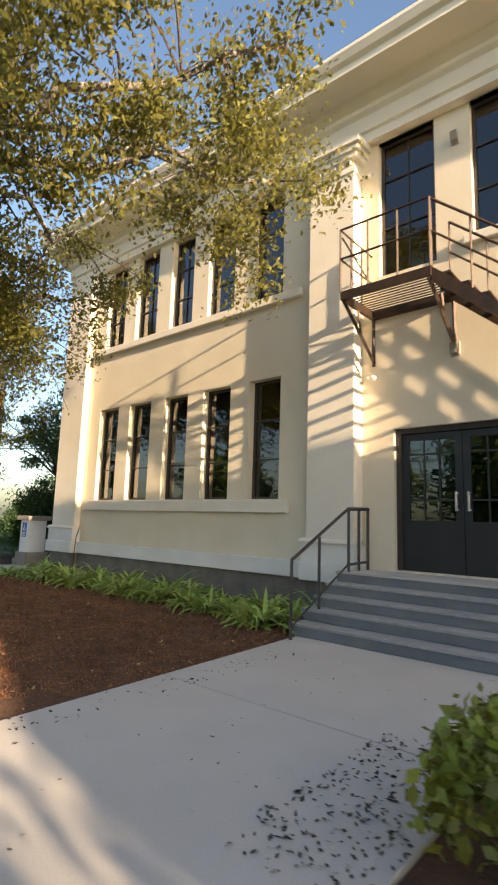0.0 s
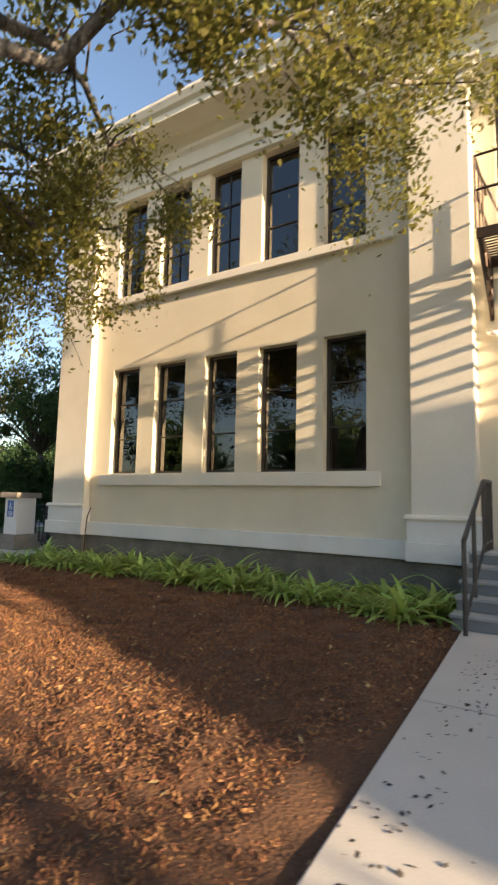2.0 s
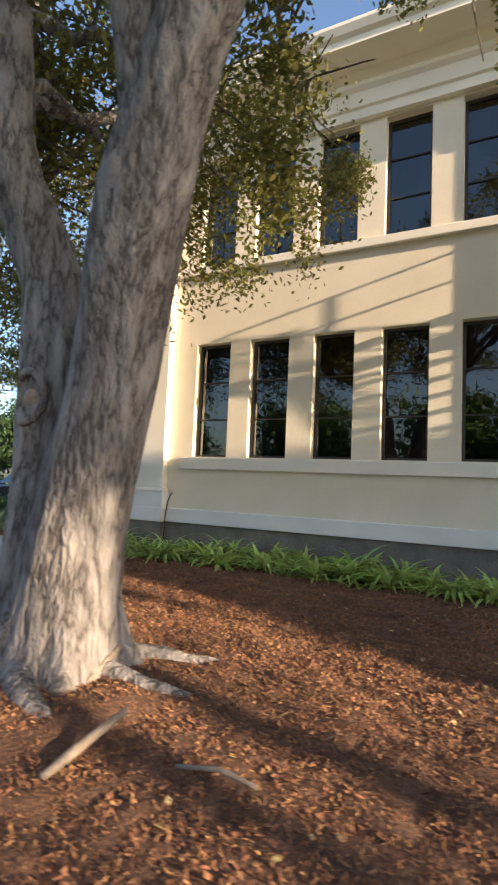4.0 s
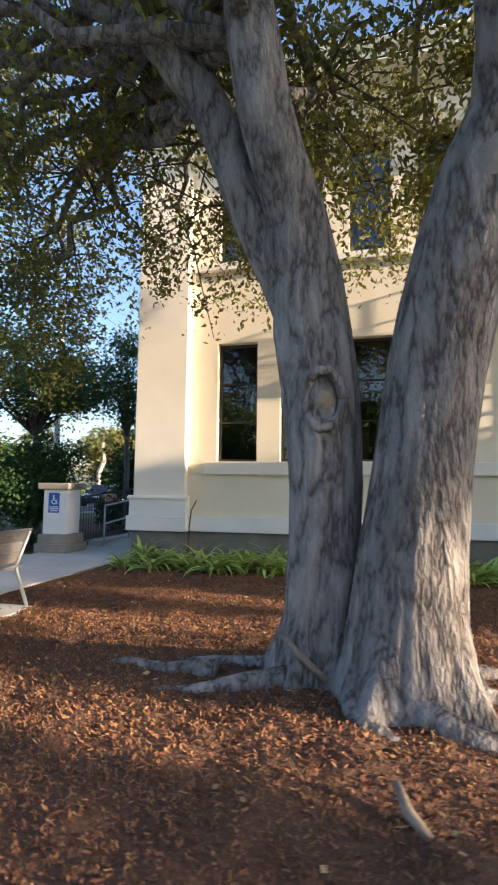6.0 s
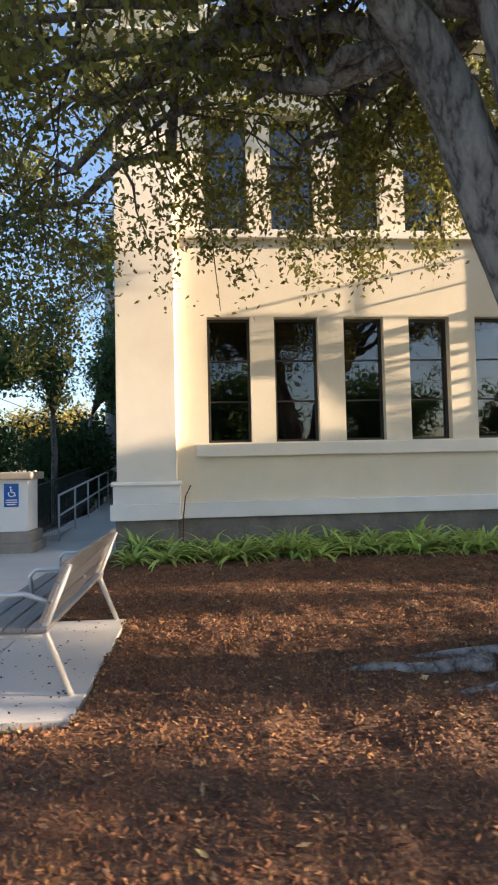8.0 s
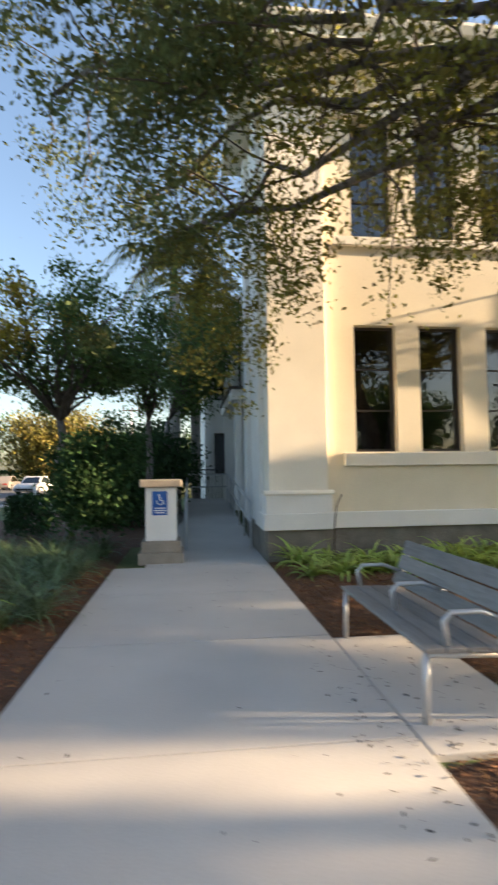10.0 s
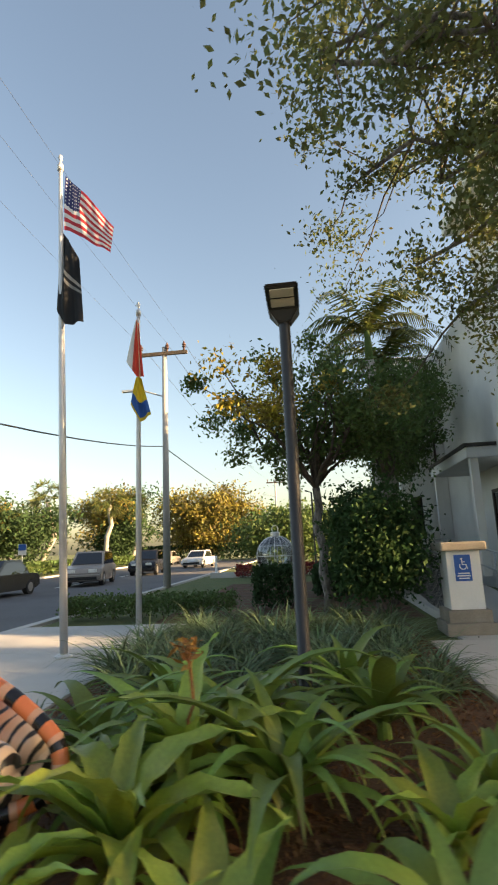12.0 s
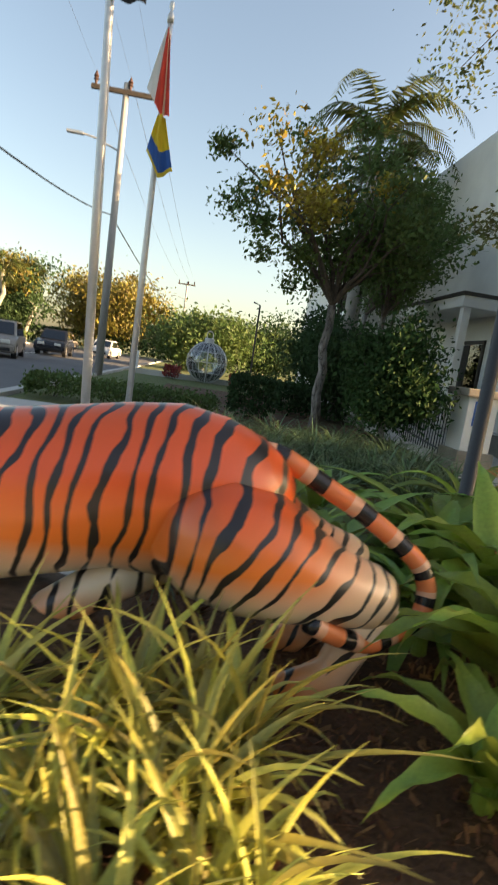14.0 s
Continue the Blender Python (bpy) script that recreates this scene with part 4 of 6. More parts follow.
    ring_pts = [(-9.69 + 0.13 * math.cos(2 * math.pi * k / 18), 1.985 + 0.03 * math.cos(4 * math.pi * k / 18), 2.0 + 0.20 * math.sin(2 * math.pi * k / 18)) for k in range(19)]
    tube(bm, ring_pts, 0.034, 8)
    part("knot", bm, M_BARK, g, "healed limb scar", smooth=True)
    bm = bmesh.new()
    tube(bm, [(-9.69, 2.06, 1.99), (-9.70, 2.0, 1.985), (-9.70, 1.965, 1.98)], [0.10, 0.085, 0.04], 12)
    part("knot_heart", bm, M_STICK, g, "bare pale wood inside the scar", smooth=True)
    bm = bmesh.new()
    tube(bm, [(-8.72, 1.86, 3.05), (-8.68, 1.76, 3.25), (-8.64, 1.71, 3.42), (-8.60, 1.72, 3.52), (-8.57, 1.76, 3.58)], [0.08, 0.12, 0.125, 0.10, 0.04], 20)
    part("callus", bm, M_CALLUS, g, "smooth pale callus over a cut limb", smooth=True)
    # surface roots
    for x0, y0, x1, y1, r in ((-9.2, 1.75, -8.6, 1.3, 0.12), (-8.9, 2.05, -8.1, 2.0, 0.08), (-9.9, 2.0, -10.9, 1.75, 0.07), (-9.9, 2.3, -11.0, 2.4, 0.065), (-8.9, 2.3, -8.2, 2.7, 0.08), (-10.5, 2.15, -11.5, 2.3, 0.06), (-9.45, 1.8, -9.3, 1.3, 0.09)):
        bm = bmesh.new()
        pts = []
        for i in range(8):
            f = i / 7
            x, y = x0 + (x1 - x0) * f + 0.06 * math.sin(5 * f + x0), y0 + (y1 - y0) * f + 0.06 * math.cos(4 * f + y1)
            pts.append((x, y, bed_height(x, y, 0.03, 1, MOUND) + r * (0.35 - 0.9 * f)))
        tube(bm, pts, [r * (1.2 - 0.75 * i / 7) for i in range(8)], 10)
        part("root", bm, M_BARK, g, smooth=True)
    # limbs
    targets = ((-3.8, 4.9, 7.2), (-4.9, 6.2, 6.6), (-5.9, 6.3, 7.4), (-4.2, 2.6, 7.8), (-6.0, -0.5, 8.0), (-8.0, -2.6, 7.8), (-6.4, 3.0, 9.6),
               (-11.2, 5.6, 5.4), (-12.4, 6.0, 5.9), (-13.0, 4.6, 5.4), (-15.2, 4.9, 6.0), (-16.8, 4.2, 7.0), (-15.0, 6.6, 5.2), (-14.6, 1.6, 7.0), (-13.0, -1.4, 7.6), (-11.2, 3.0, 8.6), (-12.8, 2.2, 8.9), (-10.5, -2.5, 7.6), (-16.8, 5.4, 8.2), (-16.2, 6.2, 6.6), (-16.3, 7.8, 6.2), (-15.9, 6.9, 4.9), (-17.3, 6.3, 6.9), (-17.2, 2.6, 6.0), (-17.8, 4.2, 6.8), (-17.9, 4.6, 7.4), (-16.0, 5.4, 7.8), (-16.6, 7.2, 7.6), (-9.7, 4.6, 6.2), (-9.9, 5.7, 5.8), (-8.9, 5.4, 6.6))
    ends = []
    tips = []
    for i, tg in enumerate(targets):
        start = Vector(right[-1 - (i % 2)]) if tg[0] > -9 else Vector((left if i % 3 else side)[-1 - (i % 2)])
        bm = bmesh.new()
        pts = limb(bm, start, tg, 0.085, 0.03, rng, 0.06, 9)
        part("limb", bm, M_BARK, g, smooth=True)
        for p in pts[3:]:
            for _ in range(2):
                e = p + Vector(rng.normal(size=3)) * Vector((1.05, 1.05, 0.55)).length * 0.55
                tips.append((p, e))
                ends.append(e)
        ends.append(Vector(tg))
    bm = bmesh.new()
    for p, e in tips:
        limb(bm, p, e, 0.022, 0.006, rng, 0.05, 3, 4)
    tagged(part("twigwork", bm, M_TWIG, g), kind="stuff")
    # drooping sprays
    sprays = []
    for x, y, z in ((-5.4, 6.2, 5.2), (-6.0, 6.3, 5.3), (-9.5, 4.8, 4.6), (-9.3, 5.6, 4.8), (-4.7, 5.6, 5.6), (-10.4, 5.2, 4.4), (-11.2, 5.4, 4.5), (-10.8, 4.8, 4.1), (-11.8, 5.8, 4.5), (-12.6, 5.6, 4.4), (-14.4, 5.6, 4.3), (-13.6, 6.0, 4.2), (-15.3, 6.4, 4.1), (-12.2, 4.9, 4.6), (-14.9, 6.5, 3.3), (-14.5, 6.7, 2.9), (-15.3, 6.2, 3.4), (-14.3, 6.3, 3.8), (-14.8, 6.8, 4.4), (-15.6, 6.6, 4.8), (-14.4, 6.8, 5.2)):
        for k in range(5):
            sprays.append((x + rng.normal() * 0.25, y + rng.normal() * 0.25, z + 0.9 - 0.3 * k))
    def keep(c):
        gap = (c[:, 0] > -8.2) & (c[:, 0] < -6.5) & (c[:, 1] > 3.0) & (c[:, 2] < 7.6)
        return ((c[:, 1] < 7.0) | (c[:, 2] > 9.8) | (c[:, 0] < -15.0)) & (c[:, 2] > np.where((c[:, 0] < -13.9) & (c[:, 1] > 5.3), 2.35, 3.5)) & ~gap
    for lo, hi, per in ((-9.0, 0.0, 400), (-11.5, -9.0, 220), (-14.6, -11.5, 105), (-40.0, -14.6, 240)):
        crown("crown", [e for e in ends if lo <= e[0] < hi], per, 0.27, 0.095, rng, M_OAK if hi > -14 else M_OAKG, g, "olive green small leaves with gaps", keep)
    crown("hanging_sprays", sprays, 90, 0.15, 0.085, rng, M_OAK, g, "hanging leafy sprays", keep, flat=1.4)
    return g


old_tree()


def tree(name, label, base, fork, centre, radii, clumps, per, spread, leaf, material, seed, r=0.1, bark=None, golden=0.0, lit=None):
    rng = np.random.default_rng(seed)
    g = tagged(empty(name, base), label, "tree")
    bm = bmesh.new()
    limb(bm, base, fork, r, r * 0.7, rng, 0.0, 6, 10, 0.35)
    part("trunk", bm, bark or M_BARK, g, smooth=True)
    ends = []
    bm = bmesh.new()
    for _ in range(clumps):
        d = rng.normal(size=3)
        d /= np.linalg.norm(d)
        e = np.array(centre) + d * np.array(radii) * rng.uniform(0.45, 1.0)
        mid = limb(bm, fork, e, r * 0.42, r * 0.08, rng, 0.05, 5, 5)
        ends.append(e)
        for p in mid[2:-1]:
            if rng.uniform() < 0.5:
                e2 = np.array(p) + rng.normal(size=3) * 0.25 * np.array(radii)
                limb(bm, p, e2, r * 0.12, r * 0.04, rng, 0.05, 3, 4)
                ends.append(e2)
    tagged(part("branchwork", bm, bark or M_TWIG, g), kind="stuff")
    # clumps nearest the upper front take a lighter leaf, painted as if sunlit
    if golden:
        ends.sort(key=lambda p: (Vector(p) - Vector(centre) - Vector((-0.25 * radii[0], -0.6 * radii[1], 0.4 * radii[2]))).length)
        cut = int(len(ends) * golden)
        crown("lit_crown", ends[:cut], per, spread, leaf, rng, lit or M_GOLD, g, "leaves coloured yellow as if sunlit")
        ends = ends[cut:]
    crown("crown", ends, per, spread, leaf, rng, material, g)
    return g


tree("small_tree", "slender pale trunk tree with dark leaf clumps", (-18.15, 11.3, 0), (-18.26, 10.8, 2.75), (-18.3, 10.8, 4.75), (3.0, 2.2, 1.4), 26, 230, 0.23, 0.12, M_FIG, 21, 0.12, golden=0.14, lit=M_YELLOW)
tree("round_shrub", "dense dark green round shrub tree", (-17.25, 9.4, 0), (-17.25, 9.4, 0.9), (-17.2, 9.4, 1.6), (0.9, 0.9, 0.9), 40, 230, 0.22, 0.10, M_SHRUB, 22, 0.07)
tree("drooping_tree", "leafy drooping tree beside the ramp", (-16.5, 12.9, 0), (-16.5, 12.7, 2.9), (-16.4, 12.2, 4.8), (0.8, 1.2, 1.4), 18, 110, 0.26, 0.11, M_FIG, 33, 0.10)
tree("side_tree", "leafy green tree before the white rear wing", (-16.2, 19.9, 0), (-15.9, 19.6, 3.6), (-14.7, 18.3, 6.5), (1.3, 1.5, 1.9), 26, 170, 0.34, 0.14, M_FIG, 34, 0.12)
tree("side_tree", "leafy green tree leaning over the ramp", (-16.4, 15.6, 0), (-16.1, 15.5, 3.2), (-15.1, 15.2, 5.4), (0.8, 1.3, 1.6), 22, 150, 0.26, 0.12, M_FIG, 35, 0.10)
tree("dark_tree", "dense dark tree behind the small tree", (-16.75, 14.9, 0), (-16.75, 14.9, 1.2), (-16.7, 14.9, 1.8), (1.1, 1.2, 1.0), 26, 170, 0.36, 0.15, M_DARKTREE, 23, 0.14)
tree("dark_tree", "dense dark tree beside the ramp", (-16.5, 18.5, 0), (-16.5, 18.5, 1.4), (-16.6, 18.5, 2.1), (1.0, 1.5, 1.3), 26, 170, 0.40, 0.16, M_DARKTREE, 24, 0.14)
tree("street_tree", "green leafy tree beyond the ramp", (-20.5, 40.0, 0), (-20.5, 40, 1.2), (-20.5, 40, 2.5), (4.5, 3.5, 1.7), 46, 170, 0.7, 0.3, M_FIG, 25, 0.2)
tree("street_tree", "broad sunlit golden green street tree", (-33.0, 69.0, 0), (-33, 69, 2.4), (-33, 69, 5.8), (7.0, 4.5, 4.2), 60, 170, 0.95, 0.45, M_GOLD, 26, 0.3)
tree("street_tree", "green tree with painted sunlit side across the street", (-42.5, 60.0, 0), (-42.5, 60, 2.4), (-42.5, 60, 5.4), (5.0, 4.0, 3.6), 44, 150, 0.8, 0.42, M_DARKTREE, 27, 0.25, golden=0.3)
tree("street_tree", "broad green tree across the street", (-44.0, 30.0, 0), (-44, 30, 2.2), (-44, 30, 4.6), (4.0, 5.0, 2.6), 44, 150, 0.7, 0.36, M_DARKTREE, 28, 0.25)
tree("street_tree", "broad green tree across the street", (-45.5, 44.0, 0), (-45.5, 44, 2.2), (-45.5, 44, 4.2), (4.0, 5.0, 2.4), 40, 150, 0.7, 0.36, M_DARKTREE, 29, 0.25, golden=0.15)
tree("street_tree", "dark green trees closing the street", (-22.5, 72.0, 0), (-22.5, 72, 1.6), (-22.5, 72, 3.2), (6.5, 4.5, 2.4), 44, 150, 0.95, 0.42, M_FIG, 30, 0.3)
tree("street_tree", "dark green trees closing the street", (-13.5, 60.0, 0), (-13.5, 60, 1.8), (-13.5, 60, 3.2), (5.5, 4.5, 2.6), 40, 150, 0.95, 0.42, M_DARKTREE, 31, 0.3)
# unseen trees and shrubs added behind the walker, whose shade falls on the beds
SD = Vector((SUN_DIR.x, SUN_DIR.y)).normalized()
SN = Vector((-SD.y, SD.x))


def shade_at(s, q):
    return (SN.x * s + SD.x * q, SN.y * s + SD.y * q)


for s, q, cz, rx, seed, r in ((-0.62, 10.5, 9.2, 0.75, 41, 0.2), (0.17, 15.0, 12.0, 1.4, 42, 0.15), (1.0, 13.0, 8.7, 1.0, 45, 0.18), (-3.6, 13.0, 7.0, 1.3, 43, 0.2), (-7.5, 12.0, 5.6, 3.0, 44, 0.2), (4.2, 13.0, 8.2, 1.1, 47, 0.2)):
    x, y = shade_at(s, q)
    tree("street_tree", "unseen leafy tree added to shade the beds", (x, y, 0), (x, y, cz - 2.4), (x, y, cz), (rx, rx, 2.0), 26, 150, 0.32, 0.16, M_OAK, seed, r)
x, y = shade_at(-0.85, 8.5)
tree("street_tree", "unseen young tree added to dapple the mulch", (x, y, 0), (x, y, 3.6), (x, y, 5.0), (1.0, 1.0, 1.0), 8, 60, 0.17, 0.14, M_OAK, 48, 0.07)
for s, q, seed in ((-2.6, 8.0, 46), (0.45, 7.2, 49), (-1.3, 9.0, 50), (1.2, 8.6, 53), (-0.4, 11.5, 54)):
    x, y = shade_at(s, q)
    tree("garden_shrub", "unseen open shrub added to dapple the ground", (x, y, 0), (x, y, 0.6), (x, y, 2.1), (0.5, 0.45, 1.2), 9, 80, 0.18, 0.14, M_FIG, seed, 0.05)
# more unseen crowns, set where they cut sunlight on bed and path
for s, q, cz, rx, rz, clumps, seed in ((2.75, 10.0, 6.7, 0.75, 1.5, 20, 55), (1.4, 12.0, 7.0, 0.4, 0.8, 12, 56), (-0.95, 12.5, 7.5, 0.6, 0.7, 14, 57), (2.7, 7.0, 2.15, 0.66, 1.0, 24, 58)):
    x, y = shade_at(s, q)
    tree("garden_tree", "unseen slim tree added to shade bed and path", (x, y, 0), (x, y, cz - rz * 0.8), (x, y, cz), (rx, rx, rz), clumps, 130, 0.2, 0.14, M_OAK, seed, 0.05)
# trees across the front street, seen in the window glass
for k, (x, y, r) in enumerate(((-34, -20, 4.5), (-22, -24, 5.0), (-10, -21, 4.2), (2, -25, 5.0), (14, -20, 4.5))):
    tree("street_tree", "broad green tree across the front street", (x, y, 0), (x, y, 2.5), (x, y, 5.6), (r, r, 3.6), 44, 130, 0.85, 0.4, M_FIG, 151 + k, 0.25)


# unseen house added towards the sun; its gable sets the facade's shadow edge
def house():
    x, y = shade_at(6.3, 22.0)
    g = tagged(empty("house", (x, y, 0)), "unseen tan gabled house added to shade the facade", "house")
    g.rotation_euler = (0, 0, radians(90 - SUN_AZ))
    def add(name, rows, material):
        return boxes_local(name, rows, material, g)
    add("wall", [(-4, 4, -7.2, 7.2, 0, 4.7)], M_HOUSE)
    bm = bmesh.new()
    prism(bm, [(-4.4, 4.5), (0, 8.9), (4.4, 4.5), (4.4, 4.35), (-4.4, 4.35)], -7.6, 7.6, "y")
    ob = part("roof", bm, M_ROOF)
    ob.parent = g
    for yy in (-5.6, -2.8, 0.6, 3.6):
        for zz in (1.0,):
            w = add("window", [(-4.03, -3.99, yy, yy + 1.1, zz, zz + 1.7)], M_TRIM)
            p = boxes_local("pane", [(-4.045, -4.032, yy + 0.1, yy + 1.0, zz + 0.1, zz + 1.6)], G_CAR, w)


def boxes_local(name, rows, material, parent):
    ob = boxes(name, rows, material)
    ob.parent = parent
    return ob


house()


def royal_palm(x, y, top, seed):
    rng = np.random.default_rng(seed)
    g = tagged(empty("royal_palm", (x, y, 0)), "tall royal palm with smooth grey trunk", "palm tree")
    bm = bmesh.new()
    lathe(bm, [(0.24, 0), (0.20, 0.5), (0.19, top * 0.4), (0.21, top * 0.6), (0.17, top)], x, y, 14)
    part("trunk", bm, M_PTRUNK, g, smooth=True)
    bm = bmesh.new()
    lathe(bm, [(0.15, top), (0.14, top + 0.6), (0.07, top + 1.4), (0.02, top + 1.7)], x, y, 12)
    part("crownshaft", bm, M_FIG, g, smooth=True)
    for k in range(11):
        az = k * 2.4 + rng.uniform(-0.3, 0.3)
        frond(g, (x, y, top + 1.2), az, rng.uniform(0.2, 1.25), rng.uniform(2.7, 3.4), rng, 0.7)
    frond(g, (x, y, top + 1.4), 0.3, 1.5, 2.4, rng, 0.3)


def frond(g, at, az, rise, length, rng, lw, material=None):
    """A feathered palm frond: curved rib with leaflets on both sides."""
    rib, vs = [], []
    for i in range(15):
        f = i / 14
        out = length * f * math.cos(rise * (1 - f))
        zz = length * f * (math.sin(rise) - 1.0 * f * f)
        rib.append(Vector((at[0] + out * math.cos(az), at[1] + out * math.sin(az), at[2] + zz)))
    side = Vector((-math.sin(az), math.cos(az), 0))
    for i in range(1, 15):
        for k in range(3):
            p = rib[i - 1].lerp(rib[i], k / 3)
            d = (rib[i] - rib[i - 1]).normalized()
            for sgn in (-1, 1):
                L = lw * (0.35 + 0.65 * math.sin(math.pi * min(1, i / 14 + 0.1))) * rng.uniform(0.8, 1.1)
                tip = p + side * sgn * L * 0.8 + d * L * 0.5 + Vector((0, 0, -L * rng.uniform(0.25, 0.7)))
                w = d * 0.04
                vs.append((p - w, p + w, tip + w * 0.3, tip - w * 0.3))
    quads("frond", np.array([[tuple(v) for v in q] for q in vs]), material or M_PALM, g)


royal_palm(-15.95, 17.8, 8.0, 51)
royal_palm(-15.2, 19.9, 7.4, 52)


def fan_palm(x, y, h, seed):
    rng = np.random.default_rng(seed)
    g = tagged(empty("fan_palm", (x, y, 0)), "cabbage palm with a shaggy round head", "palm tree")
    bm = bmesh.new()
    limb(bm, (x, y, -0.1), (x, y, h), 0.28, 0.24, rng, 0.0, 6, 9)
    part("trunk", bm, M_PTRUNK, g, smooth=True)
    vs = []
    for k in range(46):
        d = rng.normal(size=3)
        d[2] = d[2] * 0.8 + 0.15
        d /= np.linalg.norm(d)
        c = np.array((x, y, h + 0.4)) + d * 1.3
        for j in range(14):
            a = rng.normal(size=3) * 0.55 + d
            a /= np.linalg.norm(a)
            s = np.cross(a, rng.normal(size=3))
            s /= np.linalg.norm(s)
            tip = c + a * rng.uniform(0.7, 1.1) + np.array((0, 0, -0.35))
            vs.append((c - s * 0.05, c + s * 0.05, tip + s * 0.01, tip - s * 0.01))
    tagged(quads("fronds", np.array(vs), M_PALM, g), kind="stuff")


for x, y, h, sd in ((-43.5, 46.5, 6.6, 61), (-41.0, 55.5, 6.8, 62), (-40.0, 60.5, 6.9, 63), (-48, 40, 6.0, 64)):
    fan_palm(x, y, h, sd)


# ---- low planting ----
def blade(rng, L, W, lift, az, droop, n=6, fold=0.25, wave=0.0):
    """A strap leaf as rows of quads, folded along its midrib."""
    rows = []
    x = z = 0.0
    ang = lift
    for i in range(n + 1):
        f = i / n
        w = W * (0.55 + 0.45 * math.sin(math.pi * min(1.0, f * 1.25))) * (1 - f ** 3) + 0.002
        rows.append((x, z, w, ang))
        ang -= droop / n * (0.5 + f)
        x += L / n * math.cos(ang)
        z += L / n * math.sin(ang)
    ca, sa = math.cos(az), math.sin(az)
    out = []
    def P(r, s):
        x, z, w, a = rows[r]
        lz = abs(s) * w * fold
        return (x * ca - s * w * 0.5 * sa - lz * math.sin(a) * ca, x * sa + s * w * 0.5 * ca - lz * math.sin(a) * sa, z + lz * math.cos(a) + wave * abs(s) * math.sin(r * 1.9 + s))
    for r in range(n):
        for s0, s1 in ((-1, 0), (0, 1)):
            out.append((P(r, s0), P(r, s1), P(r + 1, s1), P(r + 1, s0)))
    return out


def strip_mesh(name, vs, material):
    """A welded leaf mesh that shades smoothly."""
    bm = bmesh.new()
    for q in vs:
        bm.faces.new([bm.verts.new(p) for p in q])
    bmesh.ops.remove_doubles(bm, verts=bm.verts[:], dist=0.0004)
    me = bpy.data.meshes.new(name)
    bm.to_mesh(me)
    bm.free()
    for p in me.polygons:
        p.use_smooth = True
    me.materials.append(material)
    return me


def tuft(name, label, n, L, W, lift, droop, material, seed, category):
    rng = np.random.default_rng(seed)
    vs = []
    for k in range(n):
        q = blade(rng, L * rng.uniform(0.6, 1.15), W * rng.uniform(0.7, 1.2), rng.uniform(*lift), rng.uniform(0, 2 * math.pi), droop * rng.uniform(0.6, 1.3), 5)
        ox, oy = rng.normal(0, 0.05), rng.normal(0, 0.05)
        vs += [[(p[0] + ox, p[1] + oy, p[2]) for p in f] for f in q]
    g = tagged(empty(name), label, category)
    ob = tagged(new("leaves", strip_mesh("leaves", vs, material)), kind="stuff")
    ob.parent = g
    return g


rngp = np.random.default_rng(71)
base_tufts = [tuft("lily_clump", "green arching strap leaf clump along the wall foot", 46, 0.66, 0.08, (0.45, 1.3), 1.7, M_STRAP, 80 + k, "plant") for k in range(3)]
for ob in base_tufts:
    ob["group"] = "clumps along the wall"
first = True
for k in range(44):
    x = -13.6 + 8.7 * (k % 22) / 21 + rngp.normal(0, 0.1)
    y = (7.7 if k < 22 else 7.05) + rngp.normal(0, 0.12) - 0.35 * max(0.0, (x + 8) / 3.2)
    m = pose(x, y, bed_height(x, y, 0.03, 1.0) - 0.02, 0, 0, rngp.uniform(0, 360)) @ Matrix.Scale(rngp.uniform(0.75, 1.15), 4)
    src = base_tufts[k % 3]
    if k < 3:
        src.matrix_basis = m
    else:
        ob = copy_thing(src, m)
        ob.matrix_basis = m

flax = [tuft("flax_clump", "pale striped grassy flax clump in the bed", 70, 0.75, 0.022, (0.6, 1.4), 1.5, M_FLAX, 90 + k, "plant") for k in range(3)]
spots = []
for k in range(74):
    x, y = rngp.uniform(-21.0, -17.0), rngp.uniform(4.3, 9.4)
    spots.append((x, y, rngp.uniform(0.8, 1.2)))
spots += [(-17.4, 4.6, 1.1), (-17.2, 5.2, 1.1), (-17.6, 5.8, 1.1), (-20.9, 2.9, 0.9), (-20.6, 3.3, 0.9), (-19.8, 3.3, 0.9), (-20.2, 3.6, 1.0), (-19.3, 3.2, 0.9)]
for k, (x, y, sc) in enumerate(spots):
    m = pose(x, y, 0.0, 0, 0, rngp.uniform(0, 360)) @ Matrix.Scale(sc, 4)
    src = flax[k % 3]
    src["group"] = "flax in the bed"
    if k < 3:
        src.matrix_basis = m
    else:
        ob = copy_thing(src, m)
        ob.matrix_basis = m

GRASS = [strip_mesh("grass_leaf", blade(np.random.default_rng(3), 1.0, w, 1.2, 0.0, d, 8, 0.35), M_GRASSY) for d, w in ((0.5, 0.055), (1.0, 0.065), (1.6, 0.06), (2.3, 0.055))]


def grass_clump(n, seed):
    rng = np.random.default_rng(seed)
    g = tagged(empty("grass_clump"), "sunlit yellow green grass clump before the tiger", "plant", "yellow grasses")
    for k in range(n):
        ob = new("leaf", GRASS[k % 4])
        ob.parent = g
        w = rng.uniform(0.38, 0.78)
        ob.matrix_basis = pose(rng.normal(0, 0.05), rng.normal(0, 0.05), 0.0, rng.uniform(-12, 12), rng.uniform(-22, 22), rng.uniform(0, 360)) @ Matrix.Diagonal((w, w * rng.uniform(0.8, 1.2), w, 1))
    return g


